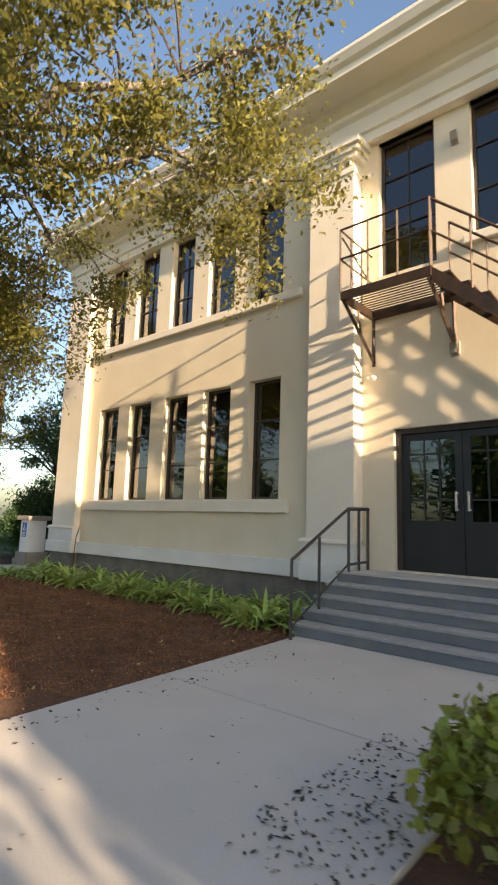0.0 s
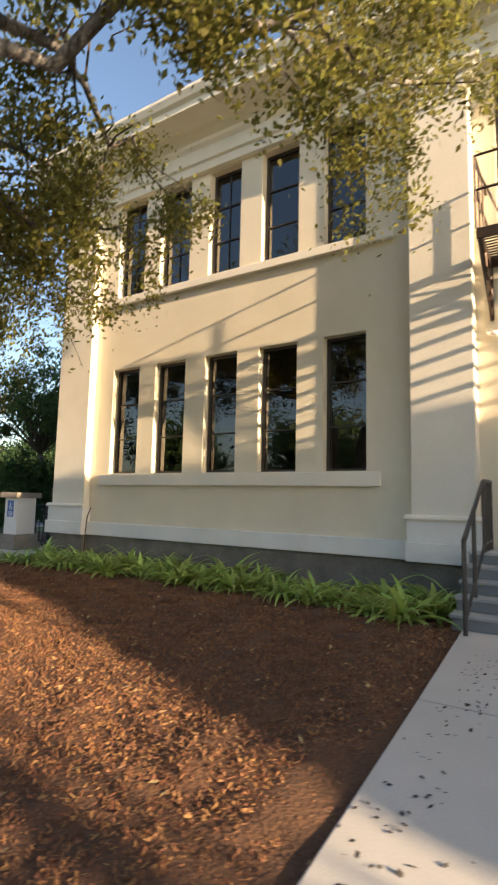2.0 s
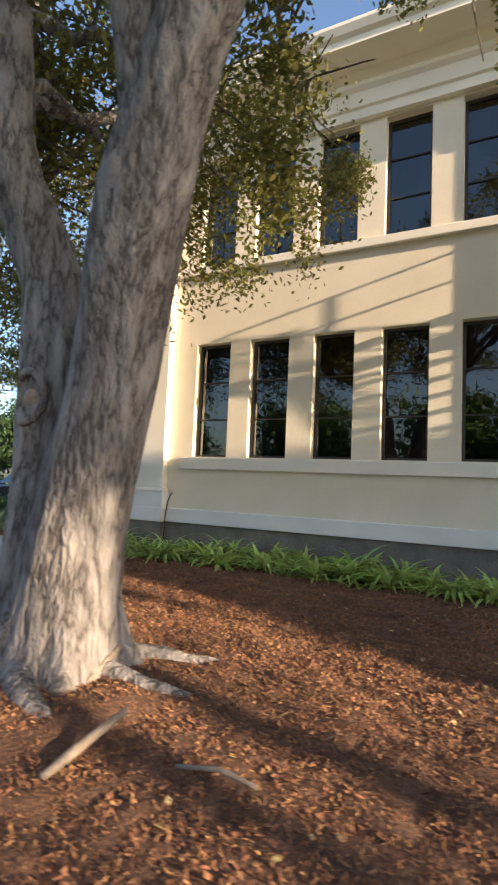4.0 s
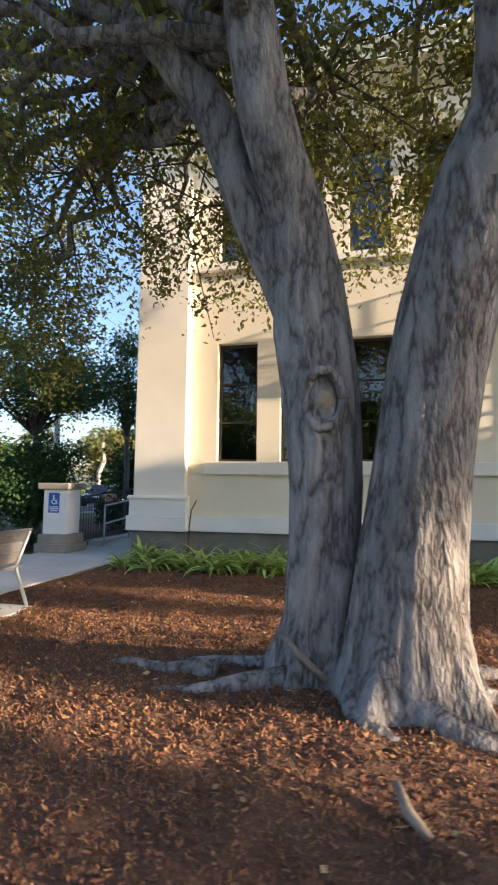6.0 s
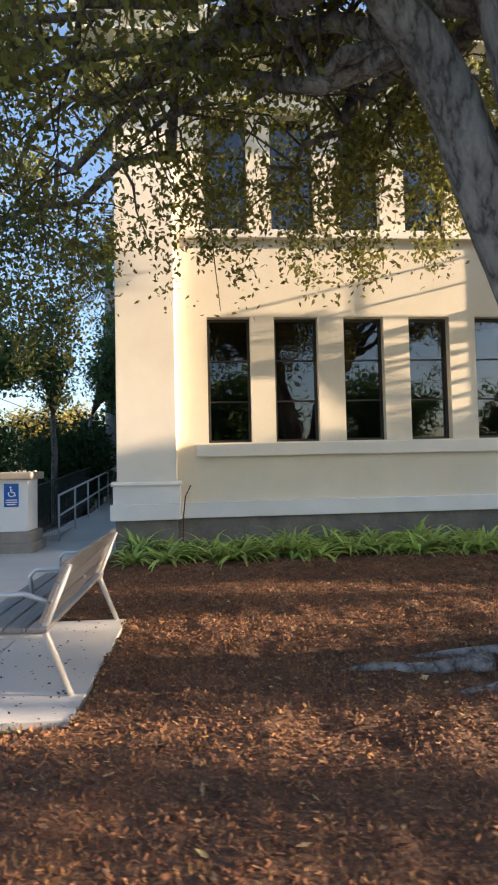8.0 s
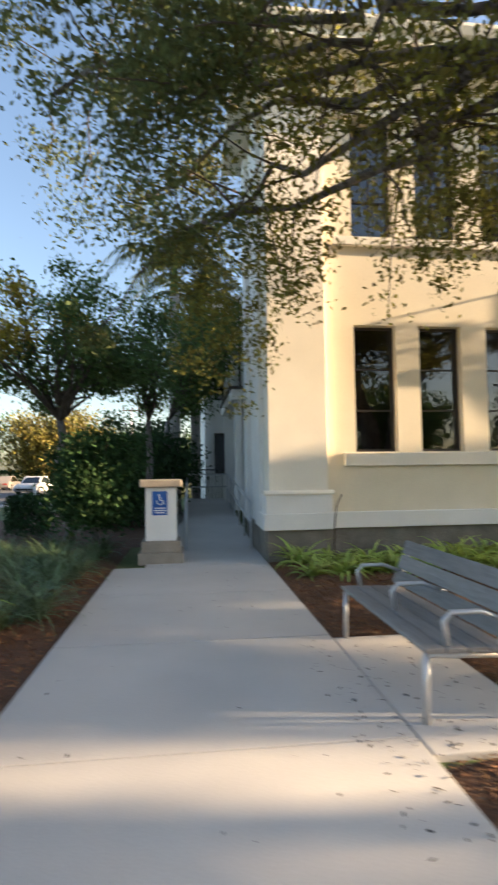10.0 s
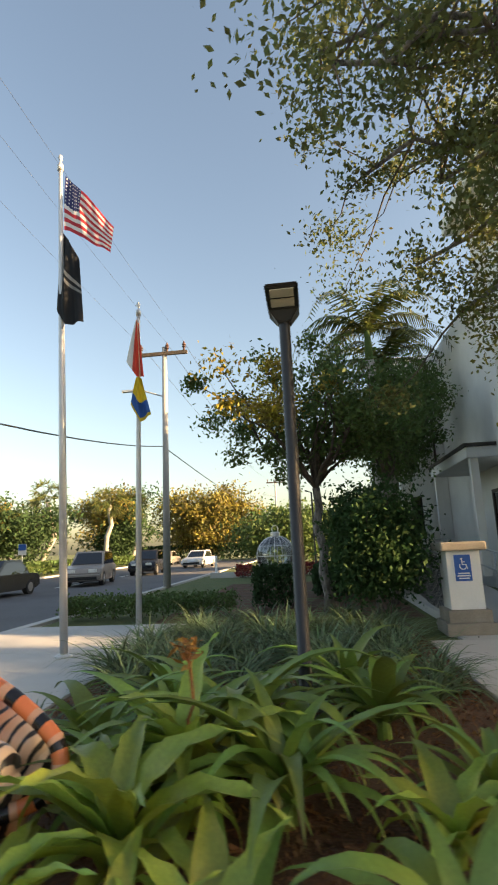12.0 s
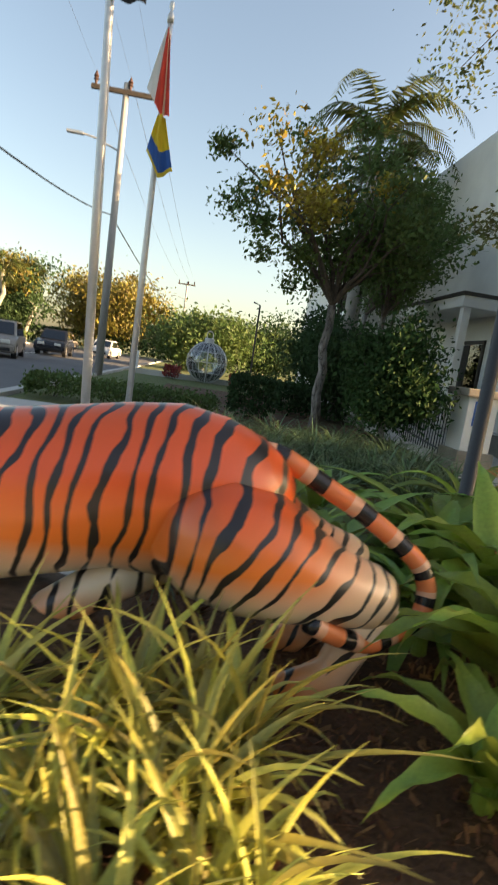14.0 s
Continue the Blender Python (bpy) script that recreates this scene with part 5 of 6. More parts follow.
yellow = [grass_clump(54, 100 + k) for k in range(2)]
for k, (x, y, sc) in enumerate(((-20.95, 1.5, 1.0), (-20.6, 1.45, 1.05), (-20.75, 1.2, 1.0), (-21.1, 1.15, 0.9), (-21.4, 1.5, 0.95), (-20.62, 0.9, 0.85), (-20.9, 0.85, 0.8))):
    m = pose(x, y, 0.0, 0, 0, 40 * k) @ Matrix.Scale(sc, 4)
    src = yellow[k % 2]
    if k < 2:
        src.matrix_basis = m
    else:
        ob = copy_thing(src, m)
        ob.matrix_basis = m

LEAVES = [strip_mesh("lily_leaf", blade(np.random.default_rng(1), 1.0, 0.135, 1.1, 0.0, d, 9, 0.22), M_LILY) for d in (1.3, 1.9, 2.6)]


def crinum(x, y, sc, n, seed):
    """A broad-leaved lily, leaf by leaf."""
    rng = np.random.default_rng(seed)
    g = tagged(empty("lily_plant", (x, y, 0)), "large broad leaved green lily with arching leaves", "plant", "lilies in the bed")
    bm = bmesh.new()
    lathe(bm, [(0.07 * sc, -0.02), (0.06 * sc, 0.1 * sc), (0.04 * sc, 0.22 * sc), (0.01, 0.26 * sc)], 0, 0, 10)
    st = part("stem", bm, M_LILY, None)
    st.parent = g
    for k in range(n):
        ob = new("leaf", LEAVES[k % 3])
        ob.parent = g
        f = k / n
        s = sc * rng.uniform(0.8, 1.35)
        ob.matrix_basis = pose(0, 0, 0.06 + 0.14 * sc * f, 0, rng.uniform(-25, 18) + 22 * (1 - f), k * 137.5 + rng.uniform(-12, 12)) @ Matrix.Diagonal((s, s * rng.uniform(0.8, 1.3), s, 1))
    return g


M_BROAD = mat("broad_strap_leaf", (0.19, 0.34, 0.06), 0.38, 0.15, 2.0, 40, 0.05, col2=(0.36, 0.38, 0.06), rnd=0.3, trans=0.3)
BROAD = [strip_mesh("broad_leaf", blade(np.random.default_rng(2), 1.0, 0.20, 1.15, 0.0, d, 14, 0.3, 0.016), M_BROAD) for d in (1.2, 1.9, 2.5)]
M_DRYFLOWER = mat("dry_flower", (0.42, 0.20, 0.05), 0.85, 0.2, 8, 40, 0.1, island=0.4)


def broad_lily(x, y, sc, n, seed, lift=0.0, stalk=0.0):
    """A stout plant with broad, wavy, yellow-green leaves."""
    rng = np.random.default_rng(seed)
    g = tagged(empty("broad_lily", (x, y, 0)), "stout broad leaved yellow green lily in the mulch", "plant", "broad lilies")
    bm = bmesh.new()
    lathe(bm, [(0.06 * sc, -0.02), (0.055 * sc, 0.15 * sc), (0.04 * sc, 0.15 + lift), (0.012, 0.22 + lift)], 0, 0, 10)
    st = part("stem", bm, M_BROAD, None)
    st.parent = g
    for k in range(n):
        ob = new("leaf", BROAD[k % 3])
        ob.parent = g
        f = k / n
        w = sc * rng.uniform(0.75, 1.2)
        ob.matrix_basis = pose(0, 0, 0.05 + (0.1 * sc + lift) * f, rng.uniform(-14, 14), rng.uniform(-20, 15) + 20 * (1 - f), k * 137.5 + rng.uniform(-15, 15)) @ Matrix.Diagonal((w, w * rng.uniform(0.85, 1.25), w, 1))
    if stalk:
        bm = bmesh.new()
        limb(bm, (0, 0, 0.2), (-0.02, 0.0, stalk), 0.014, 0.009, rng, 0.02, 5, 6)
        ob = part("flower_stalk", bm, M_DRYFLOWER, None, "dry orange flower stalk")
        ob.parent = g
        cs = np.array((-0.02, 0, stalk)) + rng.normal(size=(60, 3)) * 0.04
        ob = tagged(quads("flower_head", leaf_quads(rng, cs, 0.09, 0.022), M_DRYFLOWER), kind="stuff")
        ob.parent = g


broad_lily(-19.3, 1.75, 0.84, 20, 171, 0.14)
broad_lily(-19.12, 2.42, 0.72, 26, 172, 0.25, 0.95)
broad_lily(-18.8, 1.25, 0.6, 12, 173)
broad_lily(-19.1, 0.95, 0.55, 12, 176)
broad_lily(-19.72, 1.35, 0.7, 14, 175)
broad_lily(-17.75, 2.1, 0.55, 12, 174)

for k, (x, y, sc, n) in enumerate(((-18.6, 2.45, 0.95, 36), (-18.95, 3.2, 1.05, 36), (-17.45, 2.45, 0.7, 16), (-17.9, 1.25, 0.7, 18), (-19.3, 2.75, 0.9, 30), (-19.5, 2.35, 0.6, 14), (-19.9, 2.9, 0.8, 24),
                                   (-17.9, 3.75, 0.9, 20), (-18.1, 4.5, 0.9, 18), (-19.7, 4.1, 0.9, 16))):
    crinum(x, y, sc, n, 120 + k)


def hedge(name, label, x0, x1, y0, y1, h, n, leaf, material, seed):
    rng = np.random.default_rng(seed)
    g = tagged(empty(name, ((x0 + x1) / 2, (y0 + y1) / 2, 0)), label, "hedge")
    bm = bmesh.new()
    for k in range(24):
        x, y = rng.uniform(x0 + 0.1, x1 - 0.1), rng.uniform(y0 + 0.1, y1 - 0.1)
        limb(bm, (x, y, -0.02), (x + rng.normal() * 0.1, y + rng.normal() * 0.1, h * 0.8), 0.012, 0.005, rng, 0.02, 3, 4)
    tagged(part("stems", bm, M_TWIG, g), kind="stuff")
    c = rng.uniform((x0, y0, 0.12), (x1, y1, h), (n, 3))
    side = rng.integers(0, 3, n)
    c[side == 0, 2] = h + rng.normal(0, 0.04, (side == 0).sum())
    ys = rng.uniform(size=n) < 0.5
    c[(side == 1) & ys, 1] = y0
    c[(side == 1) & ~ys, 0] = x0
    c += rng.normal(0, 0.05, c.shape)
    c[:, 2] = np.abs(c[:, 2])
    tagged(quads("foliage", leaf_quads(rng, c, leaf, leaf * 0.62, -0.3), material, g), kind="stuff")


hedge("clipped_hedge", "bright yellow green shrub beside the entrance walk", -1.40, 0.6, 3.0, 3.9, 0.50, 3000, 0.085, M_HEDGE, 131)
hedge("low_hedge", "low clipped green hedge behind the flagpoles", -24.3, -20.3, 11.2, 12.4, 0.42, 6500, 0.08, M_FIG, 132)
hedge("low_hedge", "dark green bush at the hedge end", -19.9, -18.9, 12.4, 13.4, 0.95, 2600, 0.10, M_DARKTREE, 133)
hedge("low_hedge", "dark green shrubs below the small trees", -18.4, -16.4, 14.5, 17.5, 0.8, 3600, 0.13, M_DARKTREE, 134)
hedge("low_hedge", "long green hedge across the street", -41.5, -39.5, 5, 62, 0.9, 9000, 0.36, M_FIG, 135)
hedge("low_hedge", "dark hedge closing the end of the street", -44.5, -10, 67, 69, 1.9, 6000, 0.45, M_DARKTREE, 136)


# ---- tiger statue ----
def tiger_mats():
    m = bpy.data.materials.new("tiger_paint")
    m.use_nodes = True
    n, l = m.node_tree.nodes, m.node_tree.links
    b = n["Principled BSDF"]
    co, sep = n.new("ShaderNodeTexCoord"), n.new("ShaderNodeSeparateXYZ")
    l.new(co.outputs["Object"], sep.inputs[0])
    mp = n.new("ShaderNodeMapping")
    mp.inputs["Scale"].default_value = (1, 1, 0.45)
    l.new(co.outputs["Object"], mp.inputs[0])
    nz = n.new("ShaderNodeTexNoise")
    nz.inputs["Scale"].default_value, nz.inputs["Detail"].default_value = 4.0, 1.5
    l.new(mp.outputs[0], nz.inputs["Vector"])
    def math_node(op, a, bb):
        q = n.new("ShaderNodeMath")
        q.operation = op
        for i, v in enumerate((a, bb)):
            if isinstance(v, (int, float)):
                q.inputs[i].default_value = v
            else:
                l.new(v, q.inputs[i])
        return q.outputs[0]
    # upright stripes on the flank that swing along the thigh
    swing = n.new("ShaderNodeMapRange")
    swing.interpolation_type = 'SMOOTHSTEP'
    l.new(math_node('SUBTRACT', sep.outputs[0], math_node('MULTIPLY', sep.outputs[2], 0.3)), swing.inputs[0])
    swing.inputs[1].default_value, swing.inputs[2].default_value = -21.15, -20.45
    upright = math_node('ADD', sep.outputs[0], math_node('MULTIPLY', sep.outputs[2], -0.16))
    along = math_node('SUBTRACT', math_node('MULTIPLY', sep.outputs[0], 0.85), math_node('MULTIPLY', sep.outputs[2], 0.62))
    inv = math_node('SUBTRACT', 1.0, swing.outputs[0])
    lean = math_node('ADD', math_node('MULTIPLY', upright, inv), math_node('MULTIPLY', math_node('ADD', along, -2.80), swing.outputs[0]))
    ph = math_node('ADD', math_node('MULTIPLY', lean, 68.0), math_node('MULTIPLY', nz.outputs["Fac"], 14.0))
    sn = math_node('SINE', ph, 0.0)
    nz2 = n.new("ShaderNodeTexNoise")
    nz2.inputs["Scale"].default_value = 7.0
    l.new(co.outputs["Object"], nz2.inputs["Vector"])
    thr = math_node('SUBTRACT', 1.52, math_node('ADD', math_node('MULTIPLY', nz2.outputs["Fac"], 1.75), math_node('MULTIPLY', math_node('SUBTRACT', sep.outputs[2], 0.6), 0.35)))
    stripe = n.new("ShaderNodeMapRange")
    stripe.inputs[1].default_value, stripe.inputs[2].default_value = -0.04, 0.04
    l.new(math_node('SUBTRACT', sn, thr), stripe.inputs[0])
    rp = n.new("ShaderNodeValToRGB")
    e = rp.color_ramp.elements
    e[0].position, e[0].color = 0.20, (0.72, 0.24, 0.06, 1)
    e[1].position, e[1].color = 0.60, (0.74, 0.19, 0.035, 1)
    e2 = rp.color_ramp.elements.new(0.36)
    e2.color = (0.72, 0.60, 0.46, 1)
    e2 = rp.color_ramp.elements.new(0.44)
    e2.color = (0.72, 0.60, 0.46, 1)
    e2 = rp.color_ramp.elements.new(0.85)
    e2.color = (0.62, 0.09, 0.02, 1)
    l.new(sep.outputs[2], rp.inputs[0])
    mix = n.new("ShaderNodeMix")
    mix.data_type = 'RGBA'
    l.new(stripe.outputs[0], mix.inputs[0])
    pale, hind = n.new("ShaderNodeMix"), n.new("ShaderNodeMapRange")
    pale.data_type = 'RGBA'
    hind.inputs[1].default_value, hind.inputs[2].default_value = -20.32, -19.98
    l.new(sep.outputs[0], hind.inputs[0])
    l.new(hind.outputs[0], pale.inputs[0])
    l.new(rp.outputs[0], pale.inputs[6])
    pale.inputs[7].default_value = (0.76, 0.55, 0.38, 1)
    l.new(pale.outputs[2], mix.inputs[6])
    mix.inputs[7].default_value = (0.015, 0.012, 0.014, 1)
    l.new(mix.outputs[2], b.inputs["Base Color"])
    b.inputs["Roughness"].default_value = 0.35
    b.inputs["Coat Weight"].default_value = 0.3
    bands = []
    for k in range(10):
        bands += [(k / 10, (0.74, 0.20, 0.07)), (k / 10 + 0.048, (0.70, 0.36, 0.22)), (k / 10 + 0.068, (0.015, 0.012, 0.014))]
    t = checker_mat("tiger_tail_paint", bands, 1, 0.25, 0.0)
    return m, t


def tiger():
    body_m, tail_m = tiger_mats()
    bm = bmesh.new()
    uvl = bm.loops.layers.uv.new("UVMap")
    def loft(rows, seg=28):
        rings = []
        for x, y, z, ry, rz, lean in rows:
            rings.append([bm.verts.new((x + lean * math.sin(2 * math.pi * k / seg), y + ry * math.cos(2 * math.pi * k / seg), z + rz * math.sin(2 * math.pi * k / seg))) for k in range(seg)])
        for r0, r1 in zip(rings, rings[1:]):
            for k in range(seg):
                bm.faces.new((r0[k], r0[(k + 1) % seg], r1[(k + 1) % seg], r1[k]))
        bm.faces.new(rings[0][::-1])
        bm.faces.new(rings[-1])
    Y = 2.08
    loft([(-20.36, Y, 0.80, 0.06, 0.08, 0), (-20.42, Y, 0.82, 0.15, 0.16, 0), (-20.52, Y, 0.82, 0.21, 0.235, 0), (-20.68, Y, 0.80, 0.25, 0.32, 0), (-20.87, Y, 0.785, 0.27, 0.37, 0),
          (-21.1, Y, 0.78, 0.28, 0.35, 0), (-21.35, Y, 0.73, 0.28, 0.355, 0), (-21.6, Y, 0.68, 0.29, 0.36, 0), (-22.12, Y, 0.68, 0.30, 0.38, 0), (-22.42, Y, 0.74, 0.27, 0.36, 0),
          (-22.62, Y, 0.84, 0.20, 0.26, 0), (-22.77, Y, 0.97, 0.18, 0.2, 0), (-23.02, Y, 1.04, 0.2, 0.2, 0), (-23.27, Y, 1.0, 0.15, 0.15, 0), (-23.4, Y, 0.96, 0.08, 0.08, 0)])
    for dy in (-0.19, 0.19):
        # the thigh reaching back to the hock, then the shank and paw
        tube(bm, [(-20.86, Y + dy * 0.45, 0.72), (-20.7, Y + dy * 0.6, 0.66), (-20.5, Y + dy * 0.8, 0.60), (-20.32, Y + dy, 0.545), (-20.14, Y + dy, 0.50), (-20.0, Y + dy, 0.475), (-19.93, Y + dy, 0.465)], [0.20, 0.275, 0.265, 0.205, 0.155, 0.135, 0.10], 24)
        tube(bm, [(-19.99, Y + dy, 0.47), (-20.05, Y + dy, 0.28), (-20.12, Y + dy, 0.12), (-20.22, Y + dy, 0.06), (-20.36, Y + dy, 0.045)], [0.11, 0.088, 0.085, 0.08, 0.05], 16)
        tube(bm, [(-22.17, Y + dy * 1.2, 0.55), (-22.27, Y + dy * 1.2, 0.35), (-22.32, Y + dy * 1.2, 0.15), (-22.42, Y + dy * 1.2, 0.05), (-22.62, Y + dy * 1.2, 0.045)], [0.17, 0.11, 0.09, 0.08, 0.05], 16)
    # the far paw, stretched forward under the belly
    tube(bm, [(-20.92, Y + 0.08, 0.46), (-21.12, Y, 0.34), (-21.36, Y - 0.05, 0.2), (-21.58, Y - 0.06, 0.08)], [0.14, 0.105, 0.085, 0.06], 16)
    for dy in (-0.13, 0.13):
        tube(bm, [(-22.87, Y + dy, 1.17), (-22.86, Y + dy * 1.2, 1.29)], [0.07, 0.03], 10)
    nb = len(bm.faces)
    # tail
    ctrl = [(-20.60, 2.11, 1.0), (-20.43, 2.11, 0.985), (-20.27, 2.1, 0.90), (-20.05, 2.08, 0.79), (-19.88, 2.05, 0.685), (-19.755, 2.02, 0.59), (-19.71, 2.0, 0.49), (-19.73, 1.97, 0.375), (-19.845, 1.92, 0.32), (-20.0, 1.84, 0.29), (-20.16, 1.78, 0.345), (-20.32, 1.75, 0.42)]
    fine = []
    for i in range(len(ctrl) - 1):
        for k in range(6):
            fine.append(Vector(ctrl[i]).lerp(Vector(ctrl[i + 1]), k / 6))
    for _ in range(3):
        fine = [fine[0]] + [(fine[i - 1] + fine[i] * 2 + fine[i + 1]) / 4 for i in range(1, len(fine) - 1)] + [fine[-1]]
    rings = tube(bm, fine, [0.048 - 0.008 * i / len(fine) for i in range(len(fine))], 14)
    where = {v: i for i, r in enumerate(rings) for v in r}
    bm.faces.ensure_lookup_table()
    for f in bm.faces[nb:]:
        f.material_index = 1
        for lp in f.loops:
            lp[uvl].uv = (0.5, where[lp.vert] / len(fine))
    ob = part("tiger_statue", bm, body_m, smooth=True)
    ob.data.materials.append(tail_m)
    return tagged(ob, "glossy painted orange tiger statue with black stripes", "statue")


tiger()


def rock_base():
    """The low brown mound that carries the statue."""
    bm = bmesh.new()
    seg, rows = 36, []
    for r, z in ((1.0, -0.02), (0.97, 0.10), (0.86, 0.20), (0.66, 0.27), (0.34, 0.31)):
        ring = []
        for k in range(seg):
            a = 2 * math.pi * k / seg
            w = 1 + 0.14 * noise.noise((math.cos(a) * 2.2, math.sin(a) * 2.2, z * 6))
            ring.append(bm.verts.new((-21.75 + 0.72 * r * w * math.cos(a), 2.12 + 0.42 * r * w * math.sin(a), z + 0.03 * noise.noise((a * 3, r * 4, 1)))))
        rows.append(ring)
    for r0, r1 in zip(rows, rows[1:]):
        for k in range(seg):
            bm.faces.new((r0[k], r0[(k + 1) % seg], r1[(k + 1) % seg], r1[k]))
    bm.faces.new(rows[-1])
    tagged(part("statue_base", bm, M_ROCK, smooth=True), "rough dark brown mound under the tiger statue", "statue base")


rock_base()


# ---- flagpoles, lamp, utility pole ----
def flagpole(x, y, h, r, label, lean=0.0):
    """A tapered pole; lean is how far its top stands off its foot."""
    def raked(name, bm, material, smooth=False):
        for v in bm.verts:
            v.co.x += lean * v.co.z / h
        part(name, bm, material, g, smooth=smooth)
    g = tagged(empty("flagpole", (x, y, 0)), label, "flagpole")
    bm = bmesh.new()
    lathe(bm, [(r * 2.2, -0.02), (r * 2.2, 0.02), (r * 1.2, 0.05)], x, y, 16)
    raked("base_flange", bm, M_ALU)
    bm = bmesh.new()
    lathe(bm, [(r, 0.03), (r * 0.97, h * 0.4), (r * 0.6, h - 0.15), (r * 0.55, h)], x, y, 18)
    raked("pole", bm, M_ALU, True)
    bm = bmesh.new()
    lathe(bm, [(r * 0.9, h), (r * 0.95, h + 0.1), (r * 0.7, h + 0.14), (r * 0.25, h + 0.18), (r * 0.7, h + 0.24), (r * 0.7, h + 0.3), (r * 0.2, h + 0.34)], x, y, 14)
    raked("truck", bm, M_ALU, True)
    bm = bmesh.new()
    tube(bm, ((x + r, y - 0.03, 0.9), (x + r * 0.75, y - 0.03, h)), 0.004, 4)
    raked("halyard", bm, M_WIRE)
    return g


def cloth(name, label, top, bottom, material, wave=0.05, nu=26, nv=22):
    """Hanging cloth between two edges given as points in x, y, z."""
    def along(pts, f):
        f *= len(pts) - 1
        i = min(int(f), len(pts) - 2)
        return Vector(pts[i]).lerp(Vector(pts[i + 1]), f - i)
    bm = bmesh.new()
    uvl = bm.loops.layers.uv.new("UVMap")
    grid, uv = [], {}
    for i in range(nu + 1):
        row = []
        for j in range(nv + 1):
            u, v = i / nu, j / nv
            p = along(top, u).lerp(along(bottom, u), v)
            p.y += wave * math.sin(u * 9 + v * 2.5) * min(1, u * 3) + wave * 0.5 * math.sin(u * 17 - v * 4)
            vert = bm.verts.new(p)
            uv[vert] = (u, v)
            row.append(vert)
        grid.append(row)
    for i in range(nu):
        for j in range(nv):
            f = bm.faces.new((grid[i][j], grid[i + 1][j], grid[i + 1][j + 1], grid[i][j + 1]))
            for lp in f.loops:
                lp[uvl].uv = uv[lp.vert]
    return tagged(part(name, bm, material, smooth=True), label, "flag")


def stars_and_stripes():
    m = bpy.data.materials.new("striped_flag_cloth")
    m.use_nodes = True
    n, l = m.node_tree.nodes, m.node_tree.links
    b = n["Principled BSDF"]
    uv, sep = n.new("ShaderNodeUVMap"), n.new("ShaderNodeSeparateXYZ")
    l.new(uv.outputs[0], sep.inputs[0])
    def mn(op, a, bb=0.0):
        q = n.new("ShaderNodeMath")
        q.operation = op
        for i, v in enumerate((a, bb)):
            if isinstance(v, (int, float)):
                q.inputs[i].default_value = v
            else:
                l.new(v, q.inputs[i])
        return q.outputs[0]
    u, v = sep.outputs[0], sep.outputs[1]
    red = mn('LESS_THAN', mn('FRACT', mn('MULTIPLY', v, 6.5)), 0.5)
    canton = mn('MULTIPLY', mn('LESS_THAN', u, 0.4), mn('LESS_THAN', v, 0.54))
    a = mn('SUBTRACT', mn('FRACT', mn('MULTIPLY', u, 15.0)), 0.5)
    c = mn('SUBTRACT', mn('FRACT', mn('MULTIPLY', v, 14.0)), 0.5)
    star = mn('LESS_THAN', mn('ADD', mn('MULTIPLY', a, a), mn('MULTIPLY', c, c)), 0.035)
    def mixc(f, x, y):
        q = n.new("ShaderNodeMix")
        q.data_type = 'RGBA'
        l.new(f, q.inputs[0])
        for i, v in ((6, x), (7, y)):
            if isinstance(v, tuple):
                q.inputs[i].default_value = (*v, 1)
            else:
                l.new(v, q.inputs[i])
        return q.outputs[2]
    stripes = mixc(red, (0.72, 0.72, 0.72), (0.50, 0.03, 0.05))
    blue = mixc(star, (0.018, 0.028, 0.12), (0.7, 0.7, 0.7))
    col = mixc(canton, stripes, blue)
    l.new(col, b.inputs["Base Color"])
    b.inputs["Roughness"].default_value = 0.75
    tr, ms = n.new("ShaderNodeBsdfTranslucent"), n.new("ShaderNodeMixShader")
    l.new(col, tr.inputs[0])
    ms.inputs[0].default_value = 0.3
    l.new(b.outputs[0], ms.inputs[1])
    l.new(tr.outputs[0], ms.inputs[2])
    l.new(ms.outputs[0], n["Material Output"].inputs[0])
    return m


F1, F2 = (-22.27, 7.22), (-22.05, 10.04)
flagpole(*F1, 8.5, 0.062, "tall brushed aluminium flagpole with two flags", -0.30)
flagpole(*F2, 6.85, 0.062, "shorter aluminium flagpole with two limp flags")
fx, fy = F1[0] - 0.20, F1[1]
cloth("striped_flag", "red and white striped flag with blue starred corner", [(fx, fy, 8.38), (fx + 0.45, fy - 0.1, 7.85), (fx + 1.0, fy - 0.15, 7.10)],
      [(fx, fy, 7.28), (fx + 0.42, fy - 0.05, 7.02), (fx + 0.94, fy - 0.12, 6.62)], stars_and_stripes(), 0.05)
M_BLACKF = checker_mat("black_flag_cloth", [(0.0, (0.012, 0.014, 0.018)), (0.36, (0.012, 0.014, 0.018)), (0.40, (0.3, 0.3, 0.3)), (0.45, (0.012, 0.014, 0.018)), (0.50, (0.25, 0.25, 0.25)), (0.54, (0.012, 0.014, 0.018))], 1)
cloth("black_flag", "limp black flag with pale curved marks", [(fx - 0.02, fy, 7.22), (fx + 0.14, fy - 0.06, 7.0), (fx + 0.36, fy - 0.1, 6.55)],
      [(fx - 0.10, fy, 5.75), (fx + 0.12, fy - 0.12, 5.4), (fx + 0.46, fy - 0.08, 5.4)], M_BLACKF, 0.05)
gx, gy = F2[0] - 0.05, F2[1]
M_RWF = checker_mat("red_white_cloth", [(0.0, (0.72, 0.70, 0.66)), (0.3, (0.58, 0.05, 0.03)), (0.62, (0.72, 0.52, 0.35)), (0.74, (0.58, 0.05, 0.03))], 0)
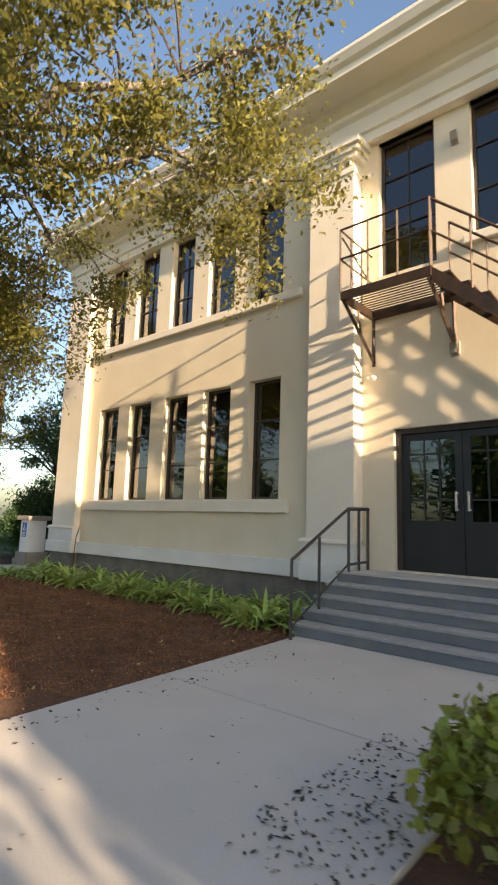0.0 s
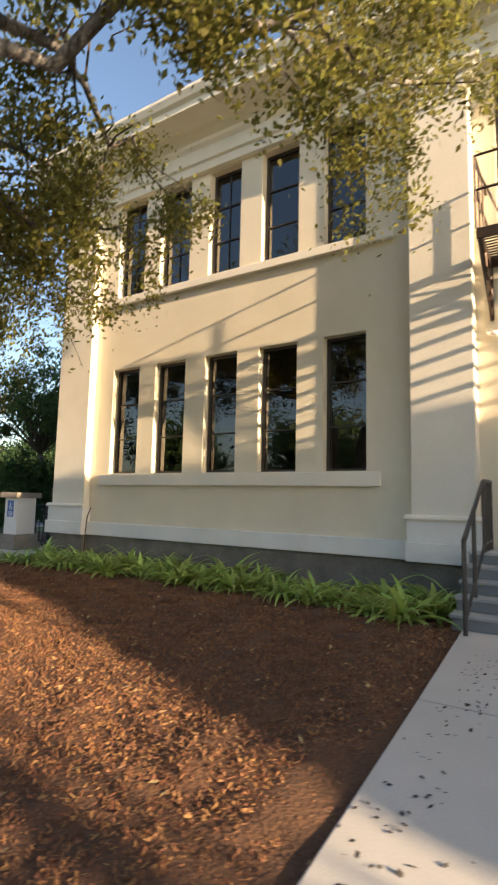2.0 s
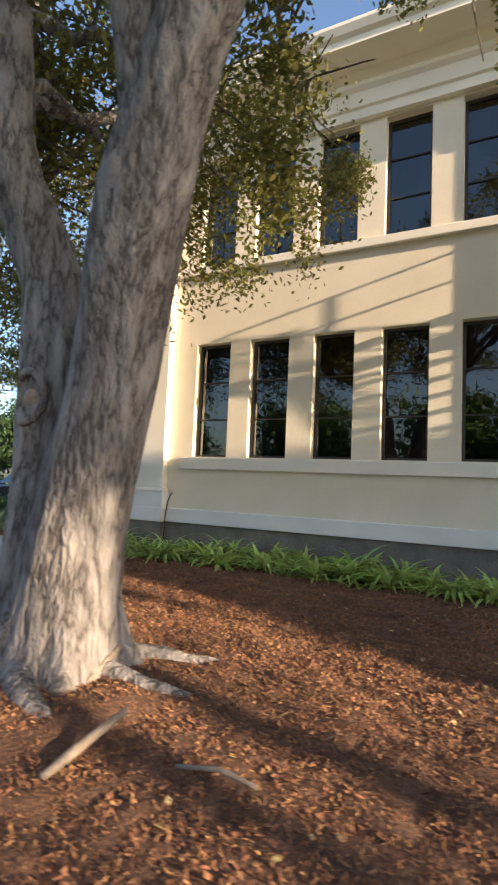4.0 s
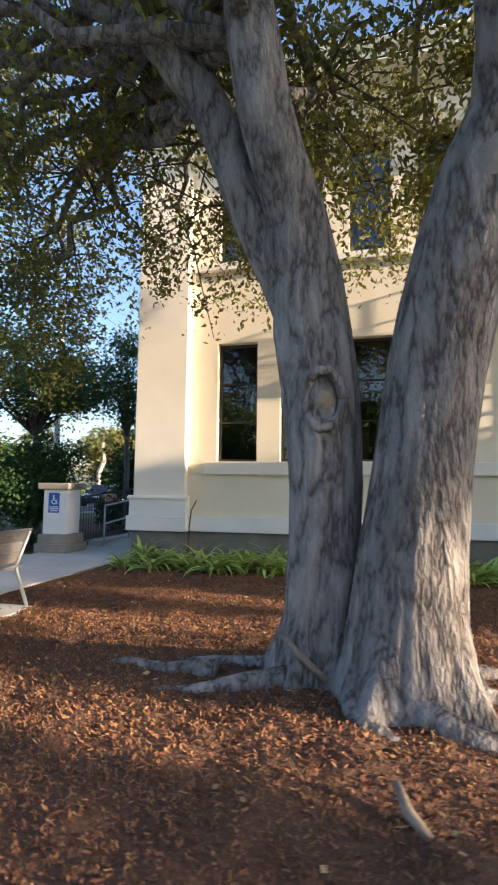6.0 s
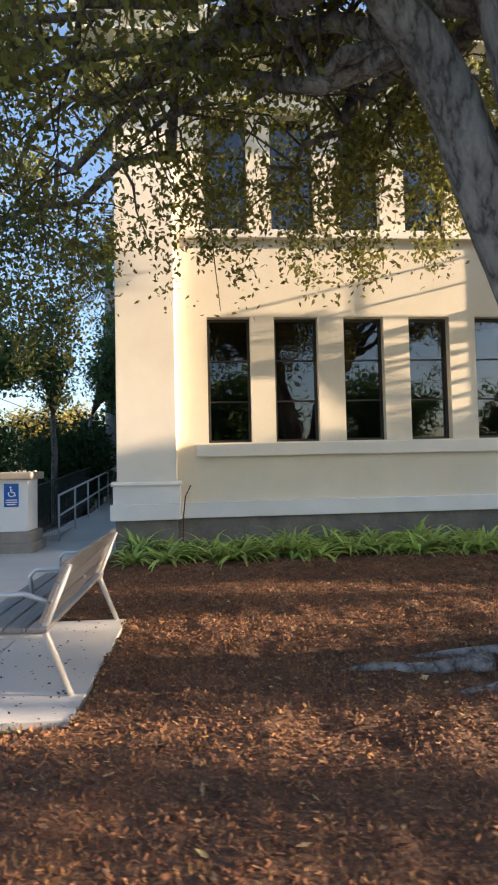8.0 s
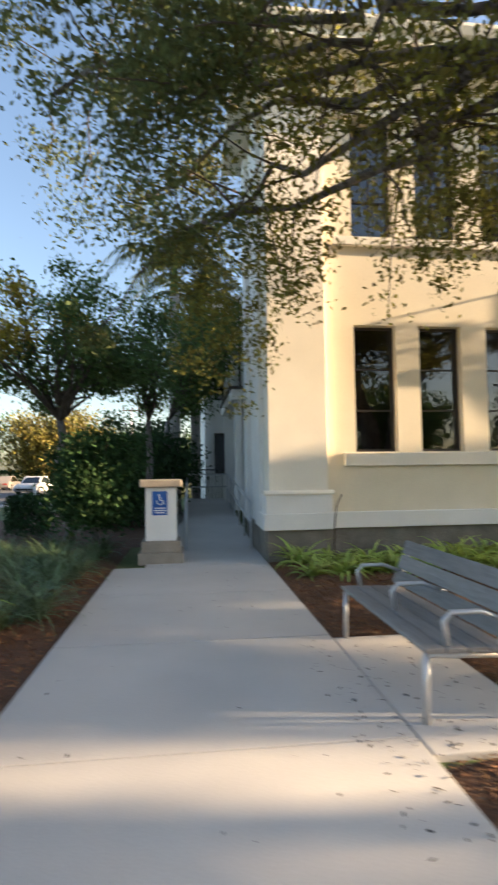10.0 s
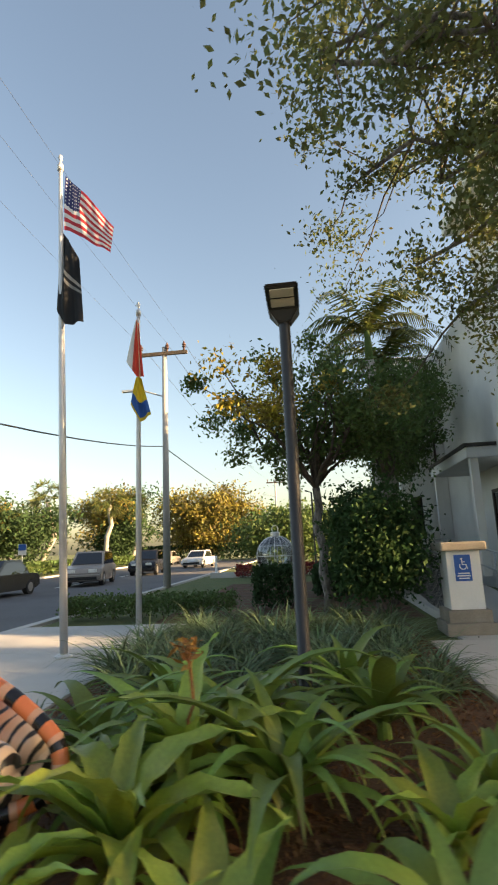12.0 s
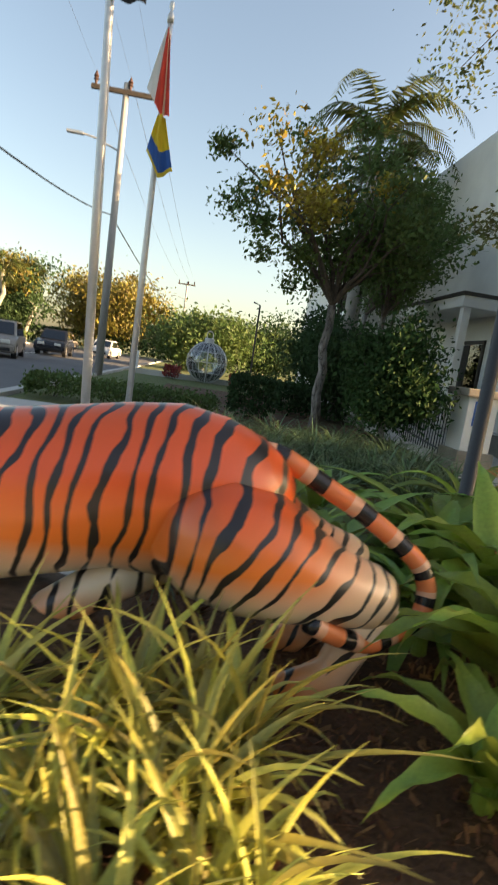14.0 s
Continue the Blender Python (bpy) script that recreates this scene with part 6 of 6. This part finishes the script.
M_YBF = checker_mat("yellow_blue_cloth", [(0.0, (0.70, 0.50, 0.03)), (0.58, (0.02, 0.10, 0.36)), (0.92, (0.62, 0.45, 0.04))], 1)
cloth("red_white_flag", "limp white flag with red cross bands", [(gx + 0.02, gy - 0.06, 6.75), (gx + 0.05, gy - 0.1, 6.72), (gx + 0.09, gy - 0.12, 6.60)],
      [(gx - 0.22, gy - 0.05, 5.75), (gx + 0.05, gy - 0.14, 5.35), (gx + 0.22, gy - 0.1, 5.32)], M_RWF, 0.04)
cloth("yellow_blue_flag", "limp yellow and blue flag below the other", [(gx + 0.02, gy - 0.06, 5.36), (gx + 0.08, gy - 0.12, 5.34), (gx + 0.16, gy - 0.12, 5.30)],
      [(gx - 0.12, gy - 0.05, 4.75), (gx + 0.14, gy - 0.14, 4.30), (gx + 0.38, gy - 0.1, 4.45)], M_YBF, 0.04)


def street_lamp(x, y, h):
    g = tagged(empty("lamp_post", (x, y, 0)), "black lamp post with a flat LED head", "lamp post")
    bm = bmesh.new()
    lathe(bm, [(0.11, -0.03), (0.11, 0.10), (0.058, 0.14), (0.054, h - 0.1), (0.05, h)], x, y, 16)
    part("post", bm, M_LAMPB, g, smooth=True)
    bm = bmesh.new()
    prism(bm, [(y + 0.08, h - 0.07), (y + 0.085, h + 0.05), (y - 0.03, h + 0.12), (y - 0.37, h + 0.175), (y - 0.40, h + 0.165), (y - 0.38, h + 0.14), (y - 0.10, h + 0.06), (y - 0.06, h - 0.07)], x - 0.155, x + 0.155, "x")
    for v in bm.verts:
        if v.co.z < h + 0.05:
            v.co.x = x + (v.co.x - x) * 0.36
    bmesh.ops.bevel(bm, geom=bm.edges[:], offset=0.012, segments=2, affect='EDGES')
    head = part("lamp_head", bm, M_LAMPB, g)
    for k in (0, 1):
        bm = bmesh.new()
        y0 = y - 0.13 - 0.125 * k
        f = lambda yy: h + 0.06 + (y - 0.10 - yy) / 0.28 * 0.08
        vs = [bm.verts.new(p) for p in ((x - 0.11, y0, f(y0) - 0.004), (x + 0.11, y0, f(y0) - 0.004), (x + 0.11, y0 - 0.10, f(y0 - 0.10) - 0.004), (x - 0.11, y0 - 0.10, f(y0 - 0.10) - 0.004))]
        vs2 = [bm.verts.new(v.co + Vector((0, 0, -0.008))) for v in vs]
        for q in ((0, 1, 2, 3),):
            bm.faces.new([vs[i] for i in q])
            bm.faces.new([vs2[i] for i in q][::-1])
        for i in range(4):
            bm.faces.new((vs[i], vs[(i + 1) % 4], vs2[(i + 1) % 4], vs2[i]))
        part("lens", bm, M_LENS, head, "pale LED lens panel")


street_lamp(-18.50, 3.95, 3.70)


def utility_pole(x, y, h):
    g = tagged(empty("utility_pole", (x, y, 0)), "weathered concrete utility pole with a crossarm", "utility pole")
    bm = bmesh.new()
    lathe(bm, [(0.17, -0.15), (0.11, h)], x, y, 12)
    part("pole", bm, M_POLEG, g, smooth=True)
    boxes("crossarm", [(x - 1.25, x + 1.1, y - 0.14, y - 0.02, h - 0.42, h - 0.26)], M_TWIG, g)
    for dx in (-1.1, 0.15, 0.95):
        bm = bmesh.new()
        lathe(bm, [(0.05, h - 0.26), (0.05, h - 0.12), (0.10, h - 0.10), (0.06, h - 0.02), (0.10, h + 0.02), (0.05, h + 0.12), (0.02, h + 0.2)], x + dx, y - 0.08, 8)
        part("insulator", bm, M_PORC, g)
    bm = bmesh.new()
    tube(bm, ((x, y, h - 2.4), (x - 0.9, y - 0.1, h - 2.1), (x - 1.4, y - 0.2, h - 2.05)), 0.035, 6)
    arm = part("lamp_arm", bm, M_ALU, g)
    boxes("lamp_head", [(x - 1.95, x - 1.35, y - 0.3, y - 0.1, h - 2.1, h - 2.02)], M_ALU, arm)
    return g


UPX, UPY, UPH = -24.75, 21.6, 10.8
utility_pole(UPX, UPY, UPH)
utility_pole(-23.6, 74.0, 10.7)
utility_pole(-23.9, -32.0, 10.7)


def cable(a, b, sag, label, r=0.014):
    bm = bmesh.new()
    pts = [Vector(a).lerp(Vector(b), i / 24) - Vector((0, 0, sag * 4 * (i / 24) * (1 - i / 24))) for i in range(25)]
    tube(bm, pts, r, 5)
    tagged(part("overhead_cable", bm, M_RAIL), label, "cable")


for dx in (-1.1, 0.15, 0.95):
    cable((UPX + dx, UPY - 0.08, UPH + 0.15), (-23.6 + dx, 73.9, UPH + 0.15), 0.8, "thin overhead power line along the street", 0.009)
    cable((UPX + dx, UPY - 0.08, UPH + 0.15), (-23.9 + dx, -31.9, UPH + 0.15), 0.9, "thin overhead power line along the street", 0.0035)
cable((UPX - 0.1, UPY, 6.1), (-23.7, 73.9, 6.0), 0.7, "thick dark telephone cable along the street", 0.024)
cable((UPX - 0.1, UPY, 6.1), (-23.9, -31.9, 6.1), 2.6, "thick dark telephone cable along the street", 0.02)


# ---- cars and street things ----
def car(x, y, heading, paint, label, L=4.6, W=1.85, H=1.5, tall=False):
    g = tagged(empty("car", (0, 0, 0)), label, "car")
    def pt(name, bm, material, parent=None, smooth=False):
        ob = part(name, bm, material, smooth=smooth)
        ob.parent = parent or g
        return ob
    belt = H * 0.60
    low = [(-L / 2, 0.35), (-L / 2 + 0.03, belt * 0.88), (-L / 2 + 0.25, belt), (L / 2 - 1.2, belt), (L / 2 - 0.25, belt * 0.86), (L / 2, belt * 0.6), (L / 2 - 0.02, 0.32), (L / 2 - 0.3, 0.24), (-L / 2 + 0.3, 0.24)]
    bm = bmesh.new()
    prism(bm, low, -W / 2, W / 2, "y")
    bmesh.ops.bevel(bm, geom=[e for e in bm.edges if e.calc_length() > W * 0.9 or abs(e.verts[0].co.y) > 0], offset=0.06, segments=2, affect='EDGES')
    body = pt("body", bm, paint, smooth=False)
    rear = -L / 2 + (0.15 if tall else 0.75)
    top = [(rear, belt - 0.01), (rear + (0.18 if tall else 0.55), H), (L / 2 - 2.1, H), (L / 2 - 1.25, belt - 0.01)]
    bm = bmesh.new()
    prism(bm, top, -W / 2 + 0.10, W / 2 - 0.10, "y")
    for v in bm.verts:
        if v.co.z > belt:
            v.co.y *= 0.86
    pt("cabin", bm, paint)
    bm = bmesh.new()
    inner = [(rear + 0.14, belt + 0.02), (rear + (0.26 if tall else 0.60), H - 0.09), (L / 2 - 2.14, H - 0.09), (L / 2 - 1.42, belt + 0.02)]
    prism(bm, inner, -W / 2 + 0.085, W / 2 - 0.085, "y")
    for v in bm.verts:
        if v.co.z > belt + 0.1:
            v.co.y *= 0.875
    pt("side_windows", bm, G_CAR)
    bm = bmesh.new()
    xs, xt = L / 2 - 1.30, L / 2 - 2.04
    vs = [bm.verts.new(p) for p in ((xs + 0.03, -W / 2 + 0.2, belt + 0.05), (xs + 0.03, W / 2 - 0.2, belt + 0.05), (xt + 0.05, W / 2 - 0.32, H - 0.08), (xt + 0.05, -W / 2 + 0.32, H - 0.08))]
    vb = [bm.verts.new(v.co + Vector((-0.03, 0, -0.02))) for v in vs]
    bm.faces.new(vs)
    bm.faces.new(vb[::-1])
    for i in range(4):
        bm.faces.new((vs[i], vb[i], vb[(i + 1) % 4], vs[(i + 1) % 4]))
    pt("windscreen", bm, G_CAR)
    r = 0.36 if tall else 0.32
    for wx in (-L / 2 + 0.85, L / 2 - 0.9):
        for sy in (-1, 1):
            bm = bmesh.new()
            c = sy * (W / 2 - 0.10)
            tube(bm, ((wx, c - 0.11, r), (wx, c + 0.11, r)), r, 20)
            wheel = pt("wheel", bm, M_TYRE)
            bm = bmesh.new()
            tube(bm, ((wx, c + sy * 0.09, r), (wx, c + sy * 0.116, r)), r * 0.62, 14)
            pt("rim", bm, M_RIM, wheel)
    for sy in (-1, 1):
        for nm, xx, mt in (("headlight", L / 2 - 0.10, M_HEAD), ("tail_light", -L / 2 - 0.02, M_TAIL)):
            bm = bmesh.new()
            box(bm, xx, xx + 0.10, sy * (W / 2 - 0.42) - 0.2, sy * (W / 2 - 0.42) + 0.2, belt * 0.66, belt * 0.82, 0.02)
            pt(nm, bm, mt, body)
    bm = bmesh.new()
    box(bm, L / 2 - 0.06, L / 2 + 0.02, -W / 2 + 0.2, W / 2 - 0.2, 0.34, 0.50, 0.02)
    pt("bumper", bm, M_TYRE, body)
    g.matrix_basis = pose(x, y, -0.12, 0, 0, heading)
    return g


def paint(name, c):
    return mat(name, c, 0.25, 0.04, 2, 60, 0.0, spec=0.6)


P_GREY, P_BLACK, P_WHITE = paint("champagne_paint", (0.30, 0.27, 0.24)), paint("black_paint", (0.015, 0.016, 0.02)), paint("white_car_paint", (0.7, 0.7, 0.7))
car(-30.6, 27.2, -78, P_GREY, "champagne grey sport utility car on the street", 4.7, 1.9, 1.75, True)
car(-31.9, 20.2, -90, P_BLACK, "black saloon car on the street")
car(-30.4, 36.5, -85, P_BLACK, "black off-road car coming down the street", 4.3, 1.85, 1.7, True)
car(-28.9, 46.5, -95, P_WHITE, "white saloon car further up the street")
car(-36.4, 26.0, 90, P_BLACK, "dark car parked on the far side")
car(-35.0, 58.0, 90, P_GREY, "grey car far up the street")


def parking_sign(x, y):
    g = tagged(empty("parking_sign", (x, y, 0)), "small blue parking sign on a grey post", "sign")
    bm = bmesh.new()
    tube(bm, ((x, y, -0.1), (x, y, 2.3)), 0.03, 8)
    part("post", bm, M_ALU, g)
    boxes("sign_plate", [(x - 0.3, x + 0.3, y - 0.05, y - 0.03, 1.6, 2.35)], M_SIGNW, g)
    boxes("sign_panel", [(x - 0.28, x + 0.28, y - 0.058, y - 0.052, 1.92, 2.33)], M_BLUE, g)


parking_sign(-38.6, 34.0)
bollard = tagged(empty("bollard", (-24.0, 33.0, 0)), "white marker post beside the kerb", "post")
bm = bmesh.new()
lathe(bm, [(0.13, -0.05), (0.13, 0.10), (0.07, 0.14), (0.07, 1.0), (0.03, 1.06)], -24.2, 30.0, 12)
part("post_body", bm, M_SIGNW, bollard)


def ornament(x, y, r):
    g = tagged(empty("giant_ornament", (x, y, 0)), "giant clear ball ornament of white wire and film", "decoration")
    bm = bmesh.new()
    bmesh.ops.create_uvsphere(bm, u_segments=24, v_segments=16, radius=r, matrix=Matrix.Translation((x, y, r)))
    part("film_ball", bm, G_ORN, g, smooth=True)
    for k in range(8):
        a = math.pi * k / 8
        bm = bmesh.new()
        tube(bm, [(x + 1.01 * r * math.cos(t) * math.cos(a), y + 1.01 * r * math.cos(t) * math.sin(a), r + 1.01 * r * math.sin(t)) for t in np.linspace(0, 2 * math.pi, 33)], 0.014, 4, False)
        part("hoop", bm, M_WIRE, g)
    for f in (-0.5, 0.0, 0.5):
        rr = r * math.sqrt(1 - f * f) * 1.01
        bm = bmesh.new()
        tube(bm, [(x + rr * math.cos(t), y + rr * math.sin(t), r + r * f) for t in np.linspace(0, 2 * math.pi, 33)], 0.014, 4, False)
        part("hoop", bm, M_WIRE, g)
    bm = bmesh.new()
    lathe(bm, [(0.24, 2 * r - 0.04), (0.24, 2 * r + 0.16), (0.2, 2 * r + 0.2)], x, y, 14)
    part("cap", bm, M_ALU, g)
    bm = bmesh.new()
    tube(bm, [(x + 0.16 * math.cos(t), y, 2 * r + 0.34 + 0.2 * math.sin(t)) for t in np.linspace(0, 2 * math.pi, 21)], 0.025, 6, False)
    part("loop", bm, M_ALU, g)


ornament(-20.4, 26.5, 1.0)
hedge("red_flower_bed", "red poinsettia bush beside the ornament", -22.4, -21.7, 26.0, 26.6, 0.55, 500, 0.14, M_REDLEAF, 141)
hedge("red_flower_bed", "red poinsettia bush beside the ornament", -19.1, -18.2, 26.0, 26.6, 0.55, 500, 0.14, M_REDLEAF, 142)
structure(boxes("planter_kerb", [(-24.0, -18.0, 27.2, 27.45, -0.05, 0.22)], M_CONC), "low concrete kerb before the ornament", "kerb")
thin = tagged(empty("slim_lamp", (-17.9, 24.0, 0)), "slim dark lamp post behind the small tree", "lamp post")
bm = bmesh.new()
tube(bm, ((-18.4, 24.0, -0.1), (-18.4, 24.0, 3.9), (-18.7, 24.0, 4.0)), 0.04, 8)
part("post", bm, M_LAMPB, thin)
# dead branches lying by the roots
for a, b, c in (((-9.98, 1.92, 0.47), (-9.84, 1.87, 0.33), (-9.65, 1.82, 0.2)), ((-8.77, 2.2, 0.27), (-8.74, 2.0, 0.2), (-8.73, 1.79, 0.1)), ((-8.12, 1.45, 0.2), (-8.2, 1.25, 0.10), (-8.2, 0.98, 0.05)), ((-9.28, 0.84, 0.16), (-9.24, 0.76, 0.09), (-9.16, 0.66, 0.05)), ((-7.7, 1.3, 0.10), (-7.5, 1.36, 0.11), (-7.3, 1.34, 0.10))):
    bm = bmesh.new()
    k = 0.5 if a[0] > -8 else 1.0
    tube(bm, (a, b, c), (0.018 * k, 0.026 * k, 0.022 * k), 8)
    tagged(part("dead_stick", bm, M_STICK, smooth=True), "pale dry broken root stub on the mulch", "stick")
